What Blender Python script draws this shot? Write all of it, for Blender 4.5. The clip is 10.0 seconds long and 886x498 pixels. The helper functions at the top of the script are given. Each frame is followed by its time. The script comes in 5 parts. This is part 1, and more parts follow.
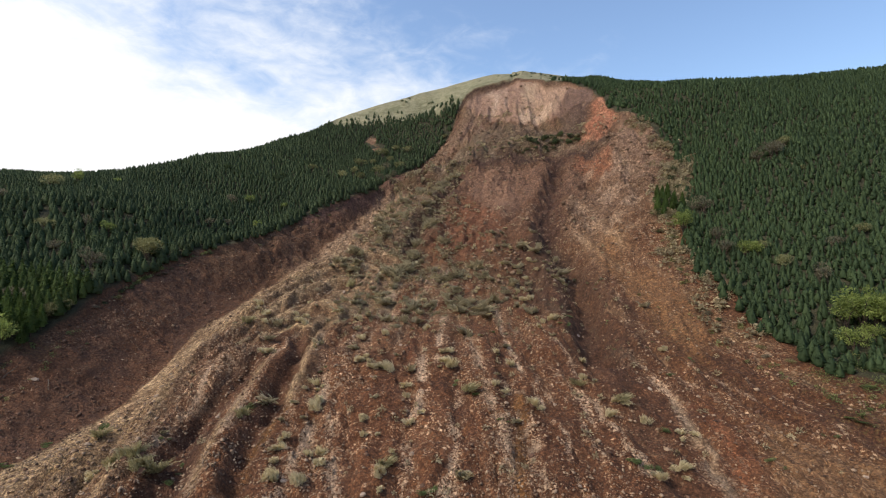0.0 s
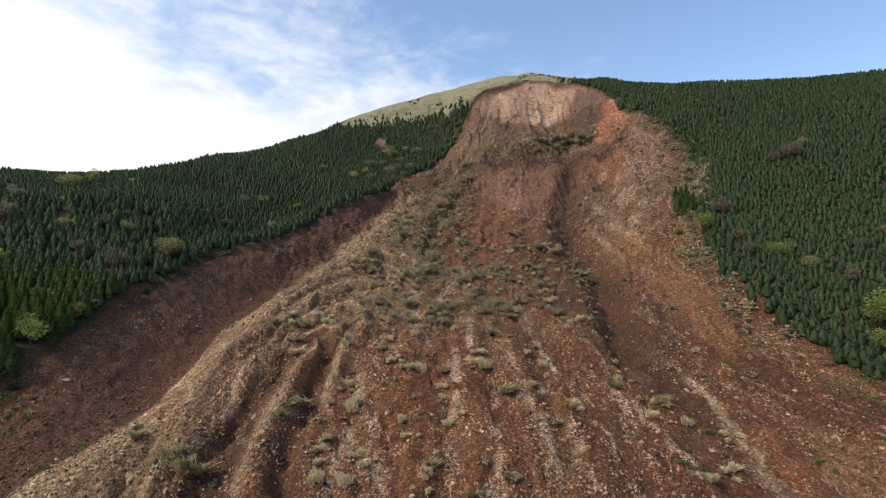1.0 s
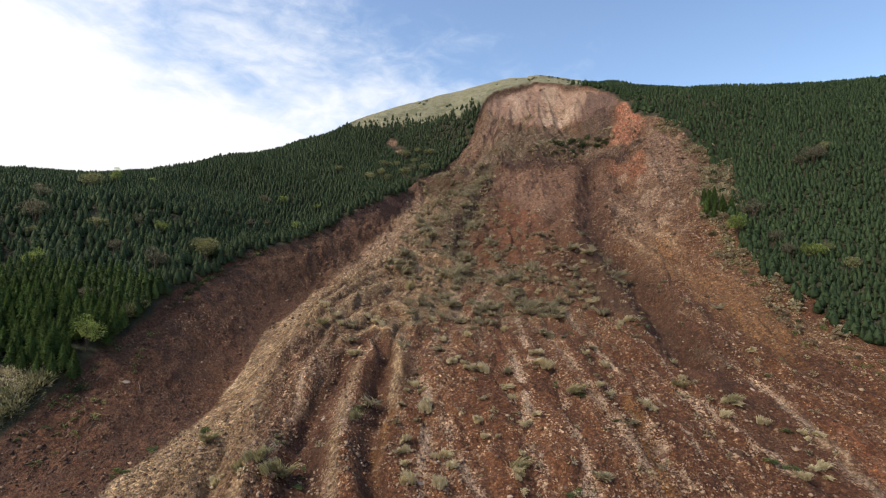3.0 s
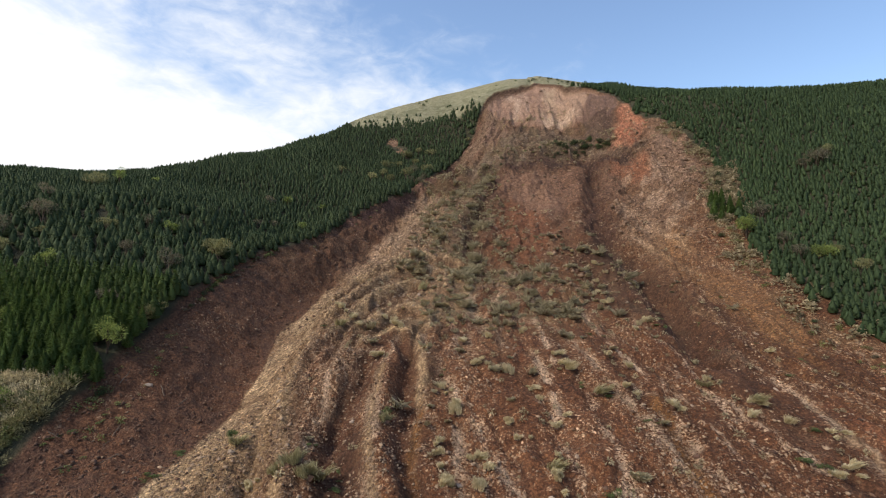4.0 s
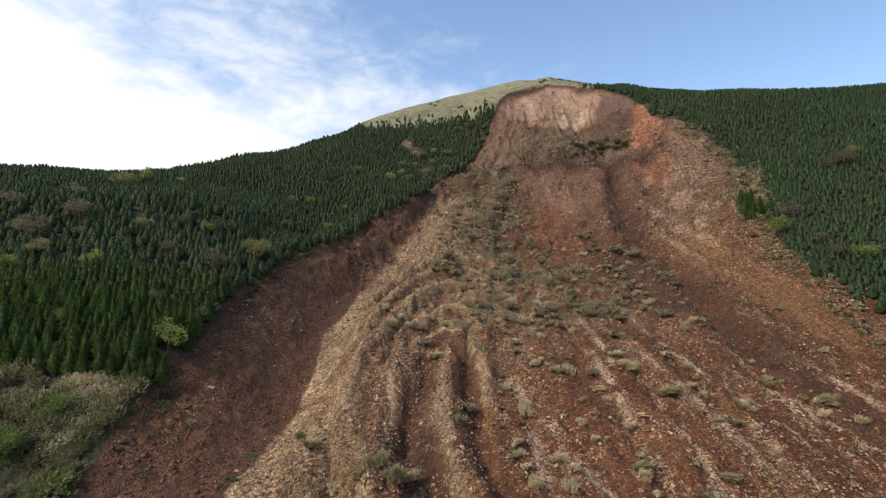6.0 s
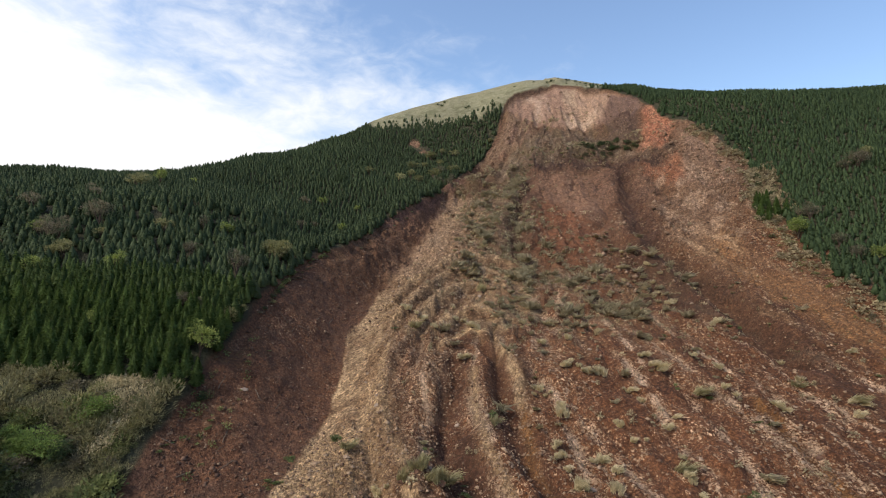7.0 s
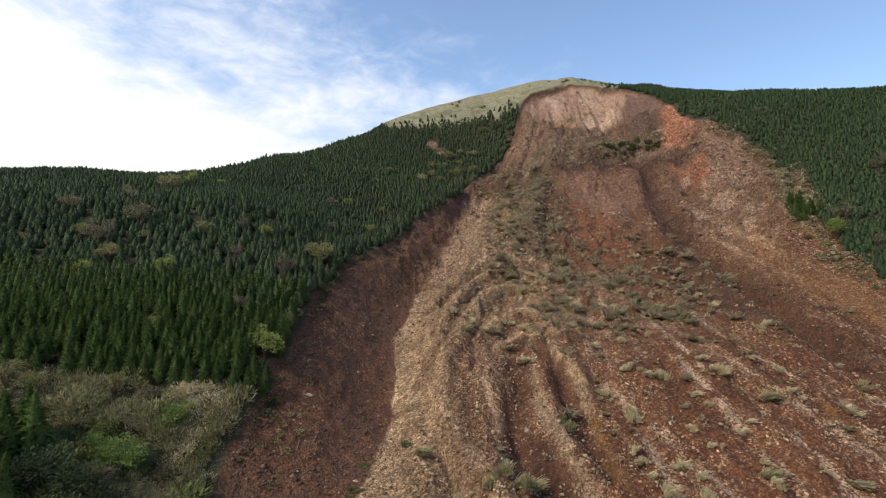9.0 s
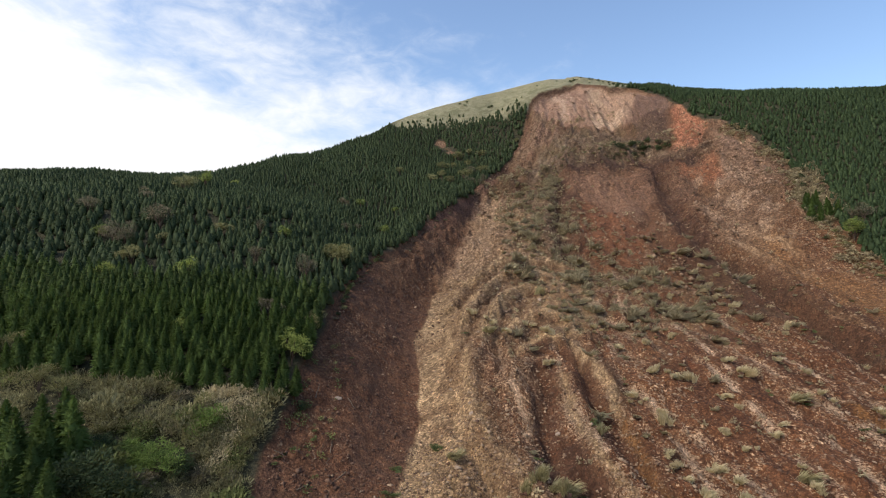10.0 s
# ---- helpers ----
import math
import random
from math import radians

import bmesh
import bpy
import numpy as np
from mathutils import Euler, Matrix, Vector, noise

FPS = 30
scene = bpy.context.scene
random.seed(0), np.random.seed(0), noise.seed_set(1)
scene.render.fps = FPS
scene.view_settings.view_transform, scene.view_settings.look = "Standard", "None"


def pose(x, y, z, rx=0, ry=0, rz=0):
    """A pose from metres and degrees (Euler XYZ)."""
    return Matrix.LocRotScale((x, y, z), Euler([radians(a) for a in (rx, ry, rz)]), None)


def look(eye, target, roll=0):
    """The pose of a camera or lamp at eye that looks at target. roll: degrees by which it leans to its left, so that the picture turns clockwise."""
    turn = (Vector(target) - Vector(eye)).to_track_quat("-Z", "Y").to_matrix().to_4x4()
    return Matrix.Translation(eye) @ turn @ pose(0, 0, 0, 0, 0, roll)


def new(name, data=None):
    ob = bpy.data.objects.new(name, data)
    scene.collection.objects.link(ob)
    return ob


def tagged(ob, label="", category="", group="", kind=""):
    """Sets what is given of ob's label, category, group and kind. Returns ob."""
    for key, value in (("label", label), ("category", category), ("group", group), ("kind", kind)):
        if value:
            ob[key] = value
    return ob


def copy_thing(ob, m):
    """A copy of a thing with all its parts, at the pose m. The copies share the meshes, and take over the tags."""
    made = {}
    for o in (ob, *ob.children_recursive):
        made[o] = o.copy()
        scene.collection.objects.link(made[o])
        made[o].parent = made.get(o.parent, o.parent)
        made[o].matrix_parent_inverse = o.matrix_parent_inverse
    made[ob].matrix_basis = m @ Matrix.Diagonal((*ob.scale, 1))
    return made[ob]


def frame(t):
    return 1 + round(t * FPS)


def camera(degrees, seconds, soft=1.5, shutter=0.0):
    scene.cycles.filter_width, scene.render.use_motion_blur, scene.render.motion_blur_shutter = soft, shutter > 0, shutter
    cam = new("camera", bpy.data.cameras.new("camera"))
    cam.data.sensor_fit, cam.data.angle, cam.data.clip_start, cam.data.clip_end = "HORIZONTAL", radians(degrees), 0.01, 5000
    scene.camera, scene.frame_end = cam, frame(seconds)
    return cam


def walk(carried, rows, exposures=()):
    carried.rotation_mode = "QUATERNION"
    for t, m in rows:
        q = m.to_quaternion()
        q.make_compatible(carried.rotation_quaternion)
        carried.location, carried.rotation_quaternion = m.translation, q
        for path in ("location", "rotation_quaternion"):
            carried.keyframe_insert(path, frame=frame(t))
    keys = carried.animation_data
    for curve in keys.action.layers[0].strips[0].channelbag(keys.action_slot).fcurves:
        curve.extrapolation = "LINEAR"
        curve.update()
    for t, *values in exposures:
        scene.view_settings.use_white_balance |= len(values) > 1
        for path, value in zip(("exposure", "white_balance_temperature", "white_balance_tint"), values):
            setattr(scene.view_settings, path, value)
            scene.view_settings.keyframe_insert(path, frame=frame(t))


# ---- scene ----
# ---------------------------------------------------------------- camera
cam = camera(83.98, 10.0, soft=1.05)
ROWS = [
    (0.0, 0.000, 0.000, 60.000, 0.000, 0.000, -0.000),
    (0.5, -3.120, 0.180, 59.860, -0.113, 0.106, -0.072),
    (1.0, -6.323, 0.321, 59.757, -0.210, 0.204, -0.117),
    (1.5, -9.640, 0.384, 59.601, -0.329, 0.296, -0.148),
    (2.0, -13.007, 0.502, 59.540, -0.692, 0.333, -0.148),
    (2.5, -16.316, 0.633, 59.468, -0.994, 0.368, -0.169),
    (4.0, -25.742, 1.184, 59.552, -2.656, 0.458, -0.248),
    (4.5, -28.808, 1.476, 59.457, -2.964, 0.509, -0.229),
    (5.0, -31.866, 1.752, 59.411, -3.190, 0.542, -0.234),
    (5.5, -34.762, 1.957, 59.416, -3.311, 0.549, -0.221),
    (7.0, -43.583, 2.891, 59.634, -3.695, 0.559, -0.184),
    (7.5, -46.440, 3.224, 59.699, -3.769, 0.563, -0.152),
    (8.0, -49.314, 3.541, 59.922, -3.830, 0.524, -0.122),
    (8.5, -51.971, 3.837, 60.195, -3.862, 0.491, -0.072),
    (9.0, -54.499, 4.153, 60.458, -3.860, 0.443, -0.044),
    (9.5, -56.871, 4.506, 60.715, -3.841, 0.376, 0.005),
    (10.0, -59.000, 4.837, 60.972, -3.772, 0.344, 0.048),
]
walk(cam, [(t, pose(x, y, z, 90 + pitch, roll, yaw)) for t, x, y, z, yaw, pitch, roll in ROWS])
# ---------------------------------------------------------------- sky, cloud and sun
SUN = Vector((-0.62, -0.28, 0.73)).normalized()
world = bpy.data.worlds.new("sky")
scene.world = world
world.use_nodes = True
wn, wl = world.node_tree.nodes, world.node_tree.links
wn.clear()


def wnode(kind, **values):
    n = wn.new(kind)
    for k, v in values.items():
        n.inputs[k].default_value = v
    return n


def wmath(op, a, b=None):
    n = wn.new("ShaderNodeMath")
    n.operation = op
    for i, v in enumerate((a, b)):
        if v is None:
            continue
        if isinstance(v, (int, float)):
            n.inputs[i].default_value = v
        else:
            wl.new(v, n.inputs[i])
    return n.outputs[0]


sky = wn.new("ShaderNodeTexSky")
sky.sky_type, sky.sun_disc = "NISHITA", False
sky.sun_elevation = math.asin(SUN.z)
sky.sun_rotation = math.atan2(SUN.x, SUN.y)
sky.air_density, sky.dust_density, sky.ozone_density = 1.0, 2.2, 1.6
tint = wn.new("ShaderNodeMix")
tint.data_type, tint.blend_type = "RGBA", "MULTIPLY"
tint.inputs["Factor"].default_value = 1.0
tint.inputs["B"].default_value = (0.96, 1.0, 1.04, 1)
wl.new(sky.outputs[0], tint.inputs["A"])
blue = wnode("ShaderNodeBackground", Strength=0.158)
wl.new(tint.outputs["Result"], blue.inputs["Color"])
way = wn.new("ShaderNodeTexCoord")
axes = wn.new("ShaderNodeSeparateXYZ")
wl.new(way.outputs["Generated"], axes.inputs[0])
# a bank of cloud in the west, with ragged, streaky edges
stretch = wn.new("ShaderNodeMapping")
stretch.inputs["Scale"].default_value = (1.0, 1.0, 2.1)
stretch.inputs["Rotation"].default_value = (0.0, 0.35, 0.2)
wl.new(way.outputs["Generated"], stretch.inputs[0])
puffs = wnode("ShaderNodeTexNoise", Scale=4.6, Detail=6.0, Roughness=0.55, Distortion=0.3)
wl.new(stretch.outputs[0], puffs.inputs["Vector"])
fine = wnode("ShaderNodeTexNoise", Scale=15.0, Detail=7.0, Roughness=0.6, Distortion=0.6)
wl.new(stretch.outputs[0], fine.inputs["Vector"])
bank = wmath("ADD", wmath("ADD", wmath("MULTIPLY", axes.outputs["X"], -1.0), wmath("MULTIPLY", axes.outputs["Z"], -2.75)), 1.13)
cover = wmath("ADD", wmath("MULTIPLY", bank, 1.0), wmath("MULTIPLY", wmath("SUBTRACT", puffs.outputs["Fac"], 0.5), 1.55))
cover = wmath("ADD", cover, wmath("MULTIPLY", wmath("SUBTRACT", fine.outputs["Fac"], 0.5), 0.75))
ramp = wn.new("ShaderNodeValToRGB")
ramp.color_ramp.interpolation = "EASE"
ramp.color_ramp.elements[0].position, ramp.color_ramp.elements[0].color = 0.0, (0, 0, 0, 1)
ramp.color_ramp.elements[1].position, ramp.color_ramp.elements[1].color = 0.95, (1, 1, 1, 1)
wl.new(cover, ramp.inputs[0])
cloud = wnode("ShaderNodeBackground", Strength=0.77)
shade = wn.new("ShaderNodeMix")
shade.data_type = "RGBA"
shade.inputs["A"].default_value, shade.inputs["B"].default_value = (0.80, 0.87, 1.0, 1), (1.0, 1.0, 1.0, 1)
veil = wn.new("ShaderNodeMapRange")
veil.inputs["From Min"].default_value, veil.inputs["From Max"].default_value = 0.15, 1.0
wl.new(cover, veil.inputs["Value"])
wl.new(veil.outputs["Result"], shade.inputs["Factor"])
wl.new(shade.outputs["Result"], cloud.inputs["Color"])
both = wn.new("ShaderNodeMixShader")
wl.new(ramp.outputs[0], both.inputs[0])
wl.new(blue.outputs[0], both.inputs[1])
wl.new(cloud.outputs[0], both.inputs[2])
wout = wn.new("ShaderNodeOutputWorld")
wl.new(both.outputs[0], wout.inputs["Surface"])

sun = new("sun", bpy.data.lights.new("sun", "SUN"))
sun.data.energy, sun.data.angle, sun.data.color = 1.85, radians(11.0), (1.0, 0.91, 0.78)
sun.matrix_world = look(SUN * 900, (0, 0, 0))
scene.view_settings.exposure = 0.5
# ---------------------------------------------------------------- materials


class Nodes:
    """A short way to write a node material."""

    def __init__(self, name, roughness=0.9):
        self.m = bpy.data.materials.new(name)
        self.m.use_nodes = True
        self.t = self.m.node_tree
        self.bsdf = self.t.nodes["Principled BSDF"]
        self.bsdf.inputs["Roughness"].default_value = roughness
        self.bsdf.inputs["Specular IOR Level"].default_value = 0.25

    def put(self, socket, v):
        if hasattr(v, "is_output"):
            self.t.links.new(v, socket)
        elif isinstance(v, (tuple, list)) and len(v) == 3 and socket.type == "RGBA":
            socket.default_value = (*v, 1)
        else:
            socket.default_value = v

    def node(self, kind, **values):
        n = self.t.nodes.new("ShaderNode" + kind)
        for k, v in values.items():
            self.put(n.inputs[k.replace("_", " ")], v)
        return n

    def math(self, op, a, b=0.0, clamp=False):
        n = self.t.nodes.new("ShaderNodeMath")
        n.operation, n.use_clamp = op, clamp
        self.put(n.inputs[0], a)
        self.put(n.inputs[1], b)
        return n.outputs[0]

    def mix(self, fac, a, b, blend="MIX"):
        n = self.t.nodes.new("ShaderNodeMix")
        n.data_type, n.blend_type = "RGBA", blend
        self.put(n.inputs["Factor"], fac)
        self.put(n.inputs["A"], a)
        self.put(n.inputs["B"], b)
        return n.outputs["Result"]

    def span(self, v, lo, hi, a=0.0, b=1.0):
        n = self.t.nodes.new("ShaderNodeMapRange")
        n.interpolation_type = "SMOOTHSTEP"
        for k, w in zip(("Value", "From Min", "From Max", "To Min", "To Max"), (v, lo, hi, a, b)):
            self.put(n.inputs[k], w)
        return n.outputs["Result"]

    def noise(self, where, scale, detail=4.0, rough=0.6):
        return self.node("TexNoise", Vector=where, Scale=scale, Detail=detail, Roughness=rough).outputs["Fac"]

    def place(self):
        return self.t.nodes.new("ShaderNodeTexCoord").outputs["Object"]

    def attribute(self, name):
        n = self.t.nodes.new("ShaderNodeAttribute")
        n.attribute_name = name
        return n

    def bump(self, height, strength, distance):
        self.put(self.bsdf.inputs["Normal"], self.node("Bump", Height=height, Strength=strength, Distance=distance).outputs[0])

    def done(self, colour):
        self.put(self.bsdf.inputs["Base Color"], colour)
        return self.m


def ground_material():
    n = Nodes("mountain_ground", 0.95)
    soil, cover = n.attribute("soil"), n.attribute("cover")
    s, c = n.node("SeparateColor"), n.node("SeparateColor")
    n.put(s.inputs[0], soil.outputs["Color"])
    n.put(c.inputs[0], cover.outputs["Color"])
    tan, dark, red, pale = s.outputs[0], s.outputs[1], s.outputs[2], soil.outputs["Alpha"]
    slid, grass, shoot, mat = c.outputs[0], c.outputs[1], c.outputs[2], cover.outputs["Alpha"]
    k, mark = n.node("SeparateColor"), n.attribute("mark")
    n.put(k.inputs[0], mark.outputs["Color"])
    gathered, head, smooth, hollow = k.outputs[0], k.outputs[1], k.outputs[2], mark.outputs["Alpha"]
    p = n.place()
    split = n.node("SeparateXYZ")
    n.put(split.inputs[0], n.attribute("flow").outputs["Vector"])
    flow = n.node("CombineXYZ", X=split.outputs["X"], Y=split.outputs["Y"]).outputs[0]
    blocky = n.math("DIVIDE", split.outputs["Z"], 40.0)
    big, mid, small = n.noise(p, 0.045, 5.0), n.noise(p, 0.33, 6.0, 0.65), n.noise(p, 2.1, 6.0, 0.7)
    streak = n.noise(flow, 1.0, 6.0, 0.62)
    streak2 = n.noise(flow, 3.3, 4.0, 0.6)
    # earth
    earth = n.mix(n.span(mid, 0.3, 0.7), (0.058, 0.026, 0.014), (0.150, 0.068, 0.032))
    earth = n.mix(n.math("MULTIPLY", n.span(big, 0.42, 0.66), 0.6), earth, (0.150, 0.073, 0.040))
    earth = n.mix(n.math("MULTIPLY", n.span(streak2, 0.52, 0.70), 0.5), earth, (0.25, 0.110, 0.032))
    earth = n.mix(n.math("MULTIPLY", n.span(streak, 0.52, 0.38), 0.75), earth, (0.052, 0.026, 0.018))
    earth = n.mix(n.math("MULTIPLY", n.span(small, 0.44, 0.60), 0.6), earth, (0.225, 0.115, 0.060))
    earth = n.mix(n.math("MULTIPLY", n.span(small, 0.46, 0.32), 0.6), earth, (0.050, 0.024, 0.014))
    # broken rock, in trains down the slope
    shift = n.node("VectorMath")
    shift.operation = "MULTIPLY_ADD"
    n.put(shift.inputs[0], n.node("TexNoise", Vector=p, Scale=2.6, Detail=3.0).outputs["Color"])
    shift.inputs[1].default_value = (0.75, 0.75, 0.75)
    n.put(shift.inputs[2], p)
    broken = shift.outputs[0]
    stones = n.node("TexVoronoi", Vector=broken, Scale=2.7)
    pebbles = n.node("TexVoronoi", Vector=broken, Scale=5.2)
    sr = n.node("SeparateColor")
    n.put(sr.inputs[0], stones.outputs["Color"])
    pr = n.node("SeparateColor")
    n.put(pr.inputs[0], pebbles.outputs["Color"])
    amount = n.math("ADD", n.math("MULTIPLY", tan, 0.9), n.math("MULTIPLY", n.span(streak, 0.45, 0.60), 0.24))
    train = n.math("MAXIMUM", n.math("MULTIPLY", n.span(streak2, 0.56, 0.68), 0.5), gathered)
    amount = n.math("ADD", amount, n.math("MULTIPLY", train, 0.56))
    amount = n.math("SUBTRACT", amount, n.math("MULTIPLY", smooth, 0.35))
    amount = n.math("ADD", amount, n.span(mid, 0.35, 0.75, -0.20, 0.12))
    coarse = n.span(n.math("SUBTRACT", n.math("ADD", amount, 0.06), sr.outputs[0]), -0.01, 0.02)
    finer = n.span(n.math("SUBTRACT", n.math("ADD", amount, 0.10), pr.outputs[0]), -0.03, 0.05)
    rock = n.mix(n.span(sr.outputs[1], 0.2, 0.95), (0.14, 0.075, 0.044), (0.62, 0.49, 0.36))
    rock2 = n.mix(n.span(pr.outputs[1], 0.2, 0.95), (0.13, 0.070, 0.040), (0.56, 0.43, 0.305))
    body = n.mix(n.math("MULTIPLY", finer, 0.75), earth, rock2)
    body = n.mix(n.math("MULTIPLY", coarse, 0.85), body, rock)
    body = n.mix(n.math("MULTIPLY", n.math("MULTIPLY", train, n.math("MAXIMUM", coarse, finer)), 0.78), body, (0.72, 0.60, 0.485))
    body = n.mix(n.math("MULTIPLY", tan, 0.15), body, (0.36, 0.245, 0.155))
    blocks = n.node("TexVoronoi", Vector=p, Scale=1.05)
    br = n.node("SeparateColor")
    n.put(br.inputs[0], blocks.outputs["Color"])
    body = n.mix(n.math("MULTIPLY", blocky, n.span(br.outputs[0], 0.62, 0.95, 0.0, 0.65)), body, (0.36, 0.25, 0.165))
    body = n.mix(n.math("MULTIPLY", blocky, n.span(br.outputs[1], 0.6, 0.95, 0.0, 0.5)), body, (0.045, 0.027, 0.018))
    # scarps
    redc = n.mix(n.span(mid, 0.3, 0.7), (0.42, 0.150, 0.072), (0.62, 0.270, 0.160))
    body = n.mix(n.math("MULTIPLY", red, n.span(streak2, 0.25, 0.7, 0.55, 1.0)), body, redc)
    palec = n.mix(n.span(n.math("ADD", n.math("MULTIPLY", streak, 0.6), n.math("MULTIPLY", mid, 0.4)), 0.40, 0.60), (0.25, 0.155, 0.112), (0.54, 0.395, 0.295))
    body = n.mix(n.math("MULTIPLY", pale, n.span(mid, 0.3, 0.65, 0.6, 1.0)), body, palec)
    # kinds of earth and broken rock on the upper slide, some shade painted in
    wash = n.attribute("wash")
    speck = n.math("ADD", n.math("ADD", n.math("MULTIPLY", br.outputs[2], 0.28), n.math("MULTIPLY", sr.outputs[0], 0.34)), n.math("ADD", n.math("MULTIPLY", n.noise(p, 2.6, 5.0, 0.8), 0.72), n.math("MULTIPLY", n.noise(flow, 11.0, 4.0, 0.7), 0.16)))
    calm = n.math("MAXIMUM", n.math("MULTIPLY", head, 0.75), n.math("MULTIPLY", smooth, 0.7))
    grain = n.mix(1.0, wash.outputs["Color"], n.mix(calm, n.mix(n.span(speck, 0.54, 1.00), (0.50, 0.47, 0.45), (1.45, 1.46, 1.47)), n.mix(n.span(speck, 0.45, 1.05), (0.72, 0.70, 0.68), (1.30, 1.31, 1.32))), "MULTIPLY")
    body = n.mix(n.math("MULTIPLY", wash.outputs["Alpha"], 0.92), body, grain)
    # damp dark earth of the gully; the mask also holds furrows and painted shade
    darkc = n.mix(n.span(small, 0.3, 0.7), (0.049, 0.028, 0.020), (0.160, 0.091, 0.060))
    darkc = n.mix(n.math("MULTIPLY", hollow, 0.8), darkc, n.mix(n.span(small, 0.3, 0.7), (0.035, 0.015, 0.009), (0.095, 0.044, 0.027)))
    darkc = n.mix(n.math("MULTIPLY", n.span(mid, 0.42, 0.6), 0.5), darkc, (0.055, 0.036, 0.031))
    darkc = n.mix(n.math("MULTIPLY", n.span(pr.outputs[0], 0.86, 0.95), 0.5), darkc, (0.17, 0.12, 0.09))
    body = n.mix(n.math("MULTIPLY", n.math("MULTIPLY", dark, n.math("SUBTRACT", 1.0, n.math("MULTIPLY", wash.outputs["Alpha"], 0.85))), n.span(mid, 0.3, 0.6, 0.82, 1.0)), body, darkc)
    body = n.mix(n.math("MULTIPLY", n.math("MULTIPLY", mat, n.math("SUBTRACT", 1.0, n.math("MULTIPLY", wash.outputs["Alpha"], 0.5))), n.span(small, 0.38, 0.62, 0.2, 0.95)), body, n.mix(pr.outputs[0], (0.085, 0.075, 0.045), (0.27, 0.235, 0.15)))
    body = n.mix(n.math("MULTIPLY", shoot, n.span(small, 0.5, 0.64)), body, (0.085, 0.095, 0.036))
    # land that did not slip: leaf litter under trees, dry grass on the shoulder
    litter = n.mix(n.span(mid, 0.3, 0.7), (0.035, 0.034, 0.018), (0.075, 0.068, 0.036))
    hay = n.mix(n.span(mid, 0.3, 0.7), (0.24, 0.222, 0.128), (0.34, 0.31, 0.188))
    hay = n.mix(n.math("MULTIPLY", n.span(n.noise(p, 0.09, 6.0, 0.7), 0.5, 0.62), 0.65), hay, (0.150, 0.150, 0.075))
    hay = n.mix(n.math("MULTIPLY", n.span(small, 0.52, 0.7), 0.4), hay, (0.16, 0.16, 0.075))
    chips = n.math("ADD", n.math("MULTIPLY", sr.outputs[2], 0.5), n.math("MULTIPLY", pr.outputs[2], 0.5))
    gravel = n.mix(n.span(chips, 0.15, 0.85), (0.58, 0.56, 0.55), (1.36, 1.36, 1.34))
    body = n.mix(n.span(dark, 0.2, 0.9, 0.95, 0.6), body, n.mix(1.0, body, gravel, "MULTIPLY"))
    body = n.mix(1.0, body, (1.28, 1.075, 0.865), "MULTIPLY")
    # crevice shade between the stones, painted into the colour, with some fine earth
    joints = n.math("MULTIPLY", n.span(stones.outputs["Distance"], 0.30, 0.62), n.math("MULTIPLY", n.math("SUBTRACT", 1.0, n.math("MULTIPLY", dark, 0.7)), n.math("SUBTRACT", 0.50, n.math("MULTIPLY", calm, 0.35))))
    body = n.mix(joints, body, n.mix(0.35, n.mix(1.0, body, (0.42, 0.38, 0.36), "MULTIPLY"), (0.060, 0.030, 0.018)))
    body = n.mix(n.math("MULTIPLY", n.span(stones.outputs["Distance"], 0.28, 0.10), n.math("MULTIPLY", n.span(sr.outputs[0], 0.5, 0.9), 0.38)), body, n.mix(1.0, body, (1.75, 1.75, 1.75), "MULTIPLY"))
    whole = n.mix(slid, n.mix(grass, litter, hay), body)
    relief_h = n.math("ADD", n.math("MULTIPLY", n.math("ADD", n.math("MULTIPLY", stones.outputs["Distance"], -0.6), n.math("MULTIPLY", pebbles.outputs["Distance"], -0.35)), n.span(amount, 0.1, 0.6, 0.25, 1.0)), n.math("ADD", n.math("MULTIPLY", small, 0.6), n.math("MULTIPLY", n.math("MULTIPLY", n.noise(p, 0.8, 5.0, 0.65), 1.6), blocky)))
    n.bump(relief_h, n.math("SUBTRACT", 1.0, n.math("MULTIPLY", head, 0.6)), 0.9)
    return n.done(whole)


def leaf_material(name, dark, light, by="island", tintable=True, rough=0.75):
    n = Nodes(name, rough)
    rnd = n.t.nodes.new("ShaderNodeNewGeometry").outputs["Random Per Island"]
    col = n.mix(rnd, dark, light)
    which = n.attribute("tint").outputs["Fac"] if by == "island" else n.t.nodes.new("ShaderNodeObjectInfo").outputs["Random"]
    if tintable:
        col = n.mix(n.span(which, 0.0, 1.0, 0.0, 0.42), col, tuple(0.45 * v for v in dark))
        col = n.mix(n.span(which, 0.86, 1.0, 0.0, 0.55), col, tuple(1.5 * v for v in light))
    n.put(n.bsdf.inputs["Base Color"], col)
    thin = n.node("BsdfTranslucent", Color=col)
    both = n.node("MixShader", Fac=0.42)
    n.t.links.new(n.bsdf.outputs[0], both.inputs[1])
    n.t.links.new(thin.outputs[0], both.inputs[2])
    n.t.links.new(both.outputs[0], n.t.nodes["Material Output"].inputs["Surface"])
    return n.m


def plain_material(name, a, b, scale=3.0, rough=0.9, bump=0.3):
    n = Nodes(name, rough)
    p = n.place()
    v = n.noise(p, scale, 6.0, 0.65)
    w = n.noise(p, scale * 0.21, 3.0)
    col = n.mix(n.span(v, 0.3, 0.7), a, b)
    col = n.mix(n.math("MULTIPLY", n.span(w, 0.45, 0.7), 0.4), col, tuple(0.6 * x for x in a))
    n.bump(v, bump, 0.08)
    return n.done(col)


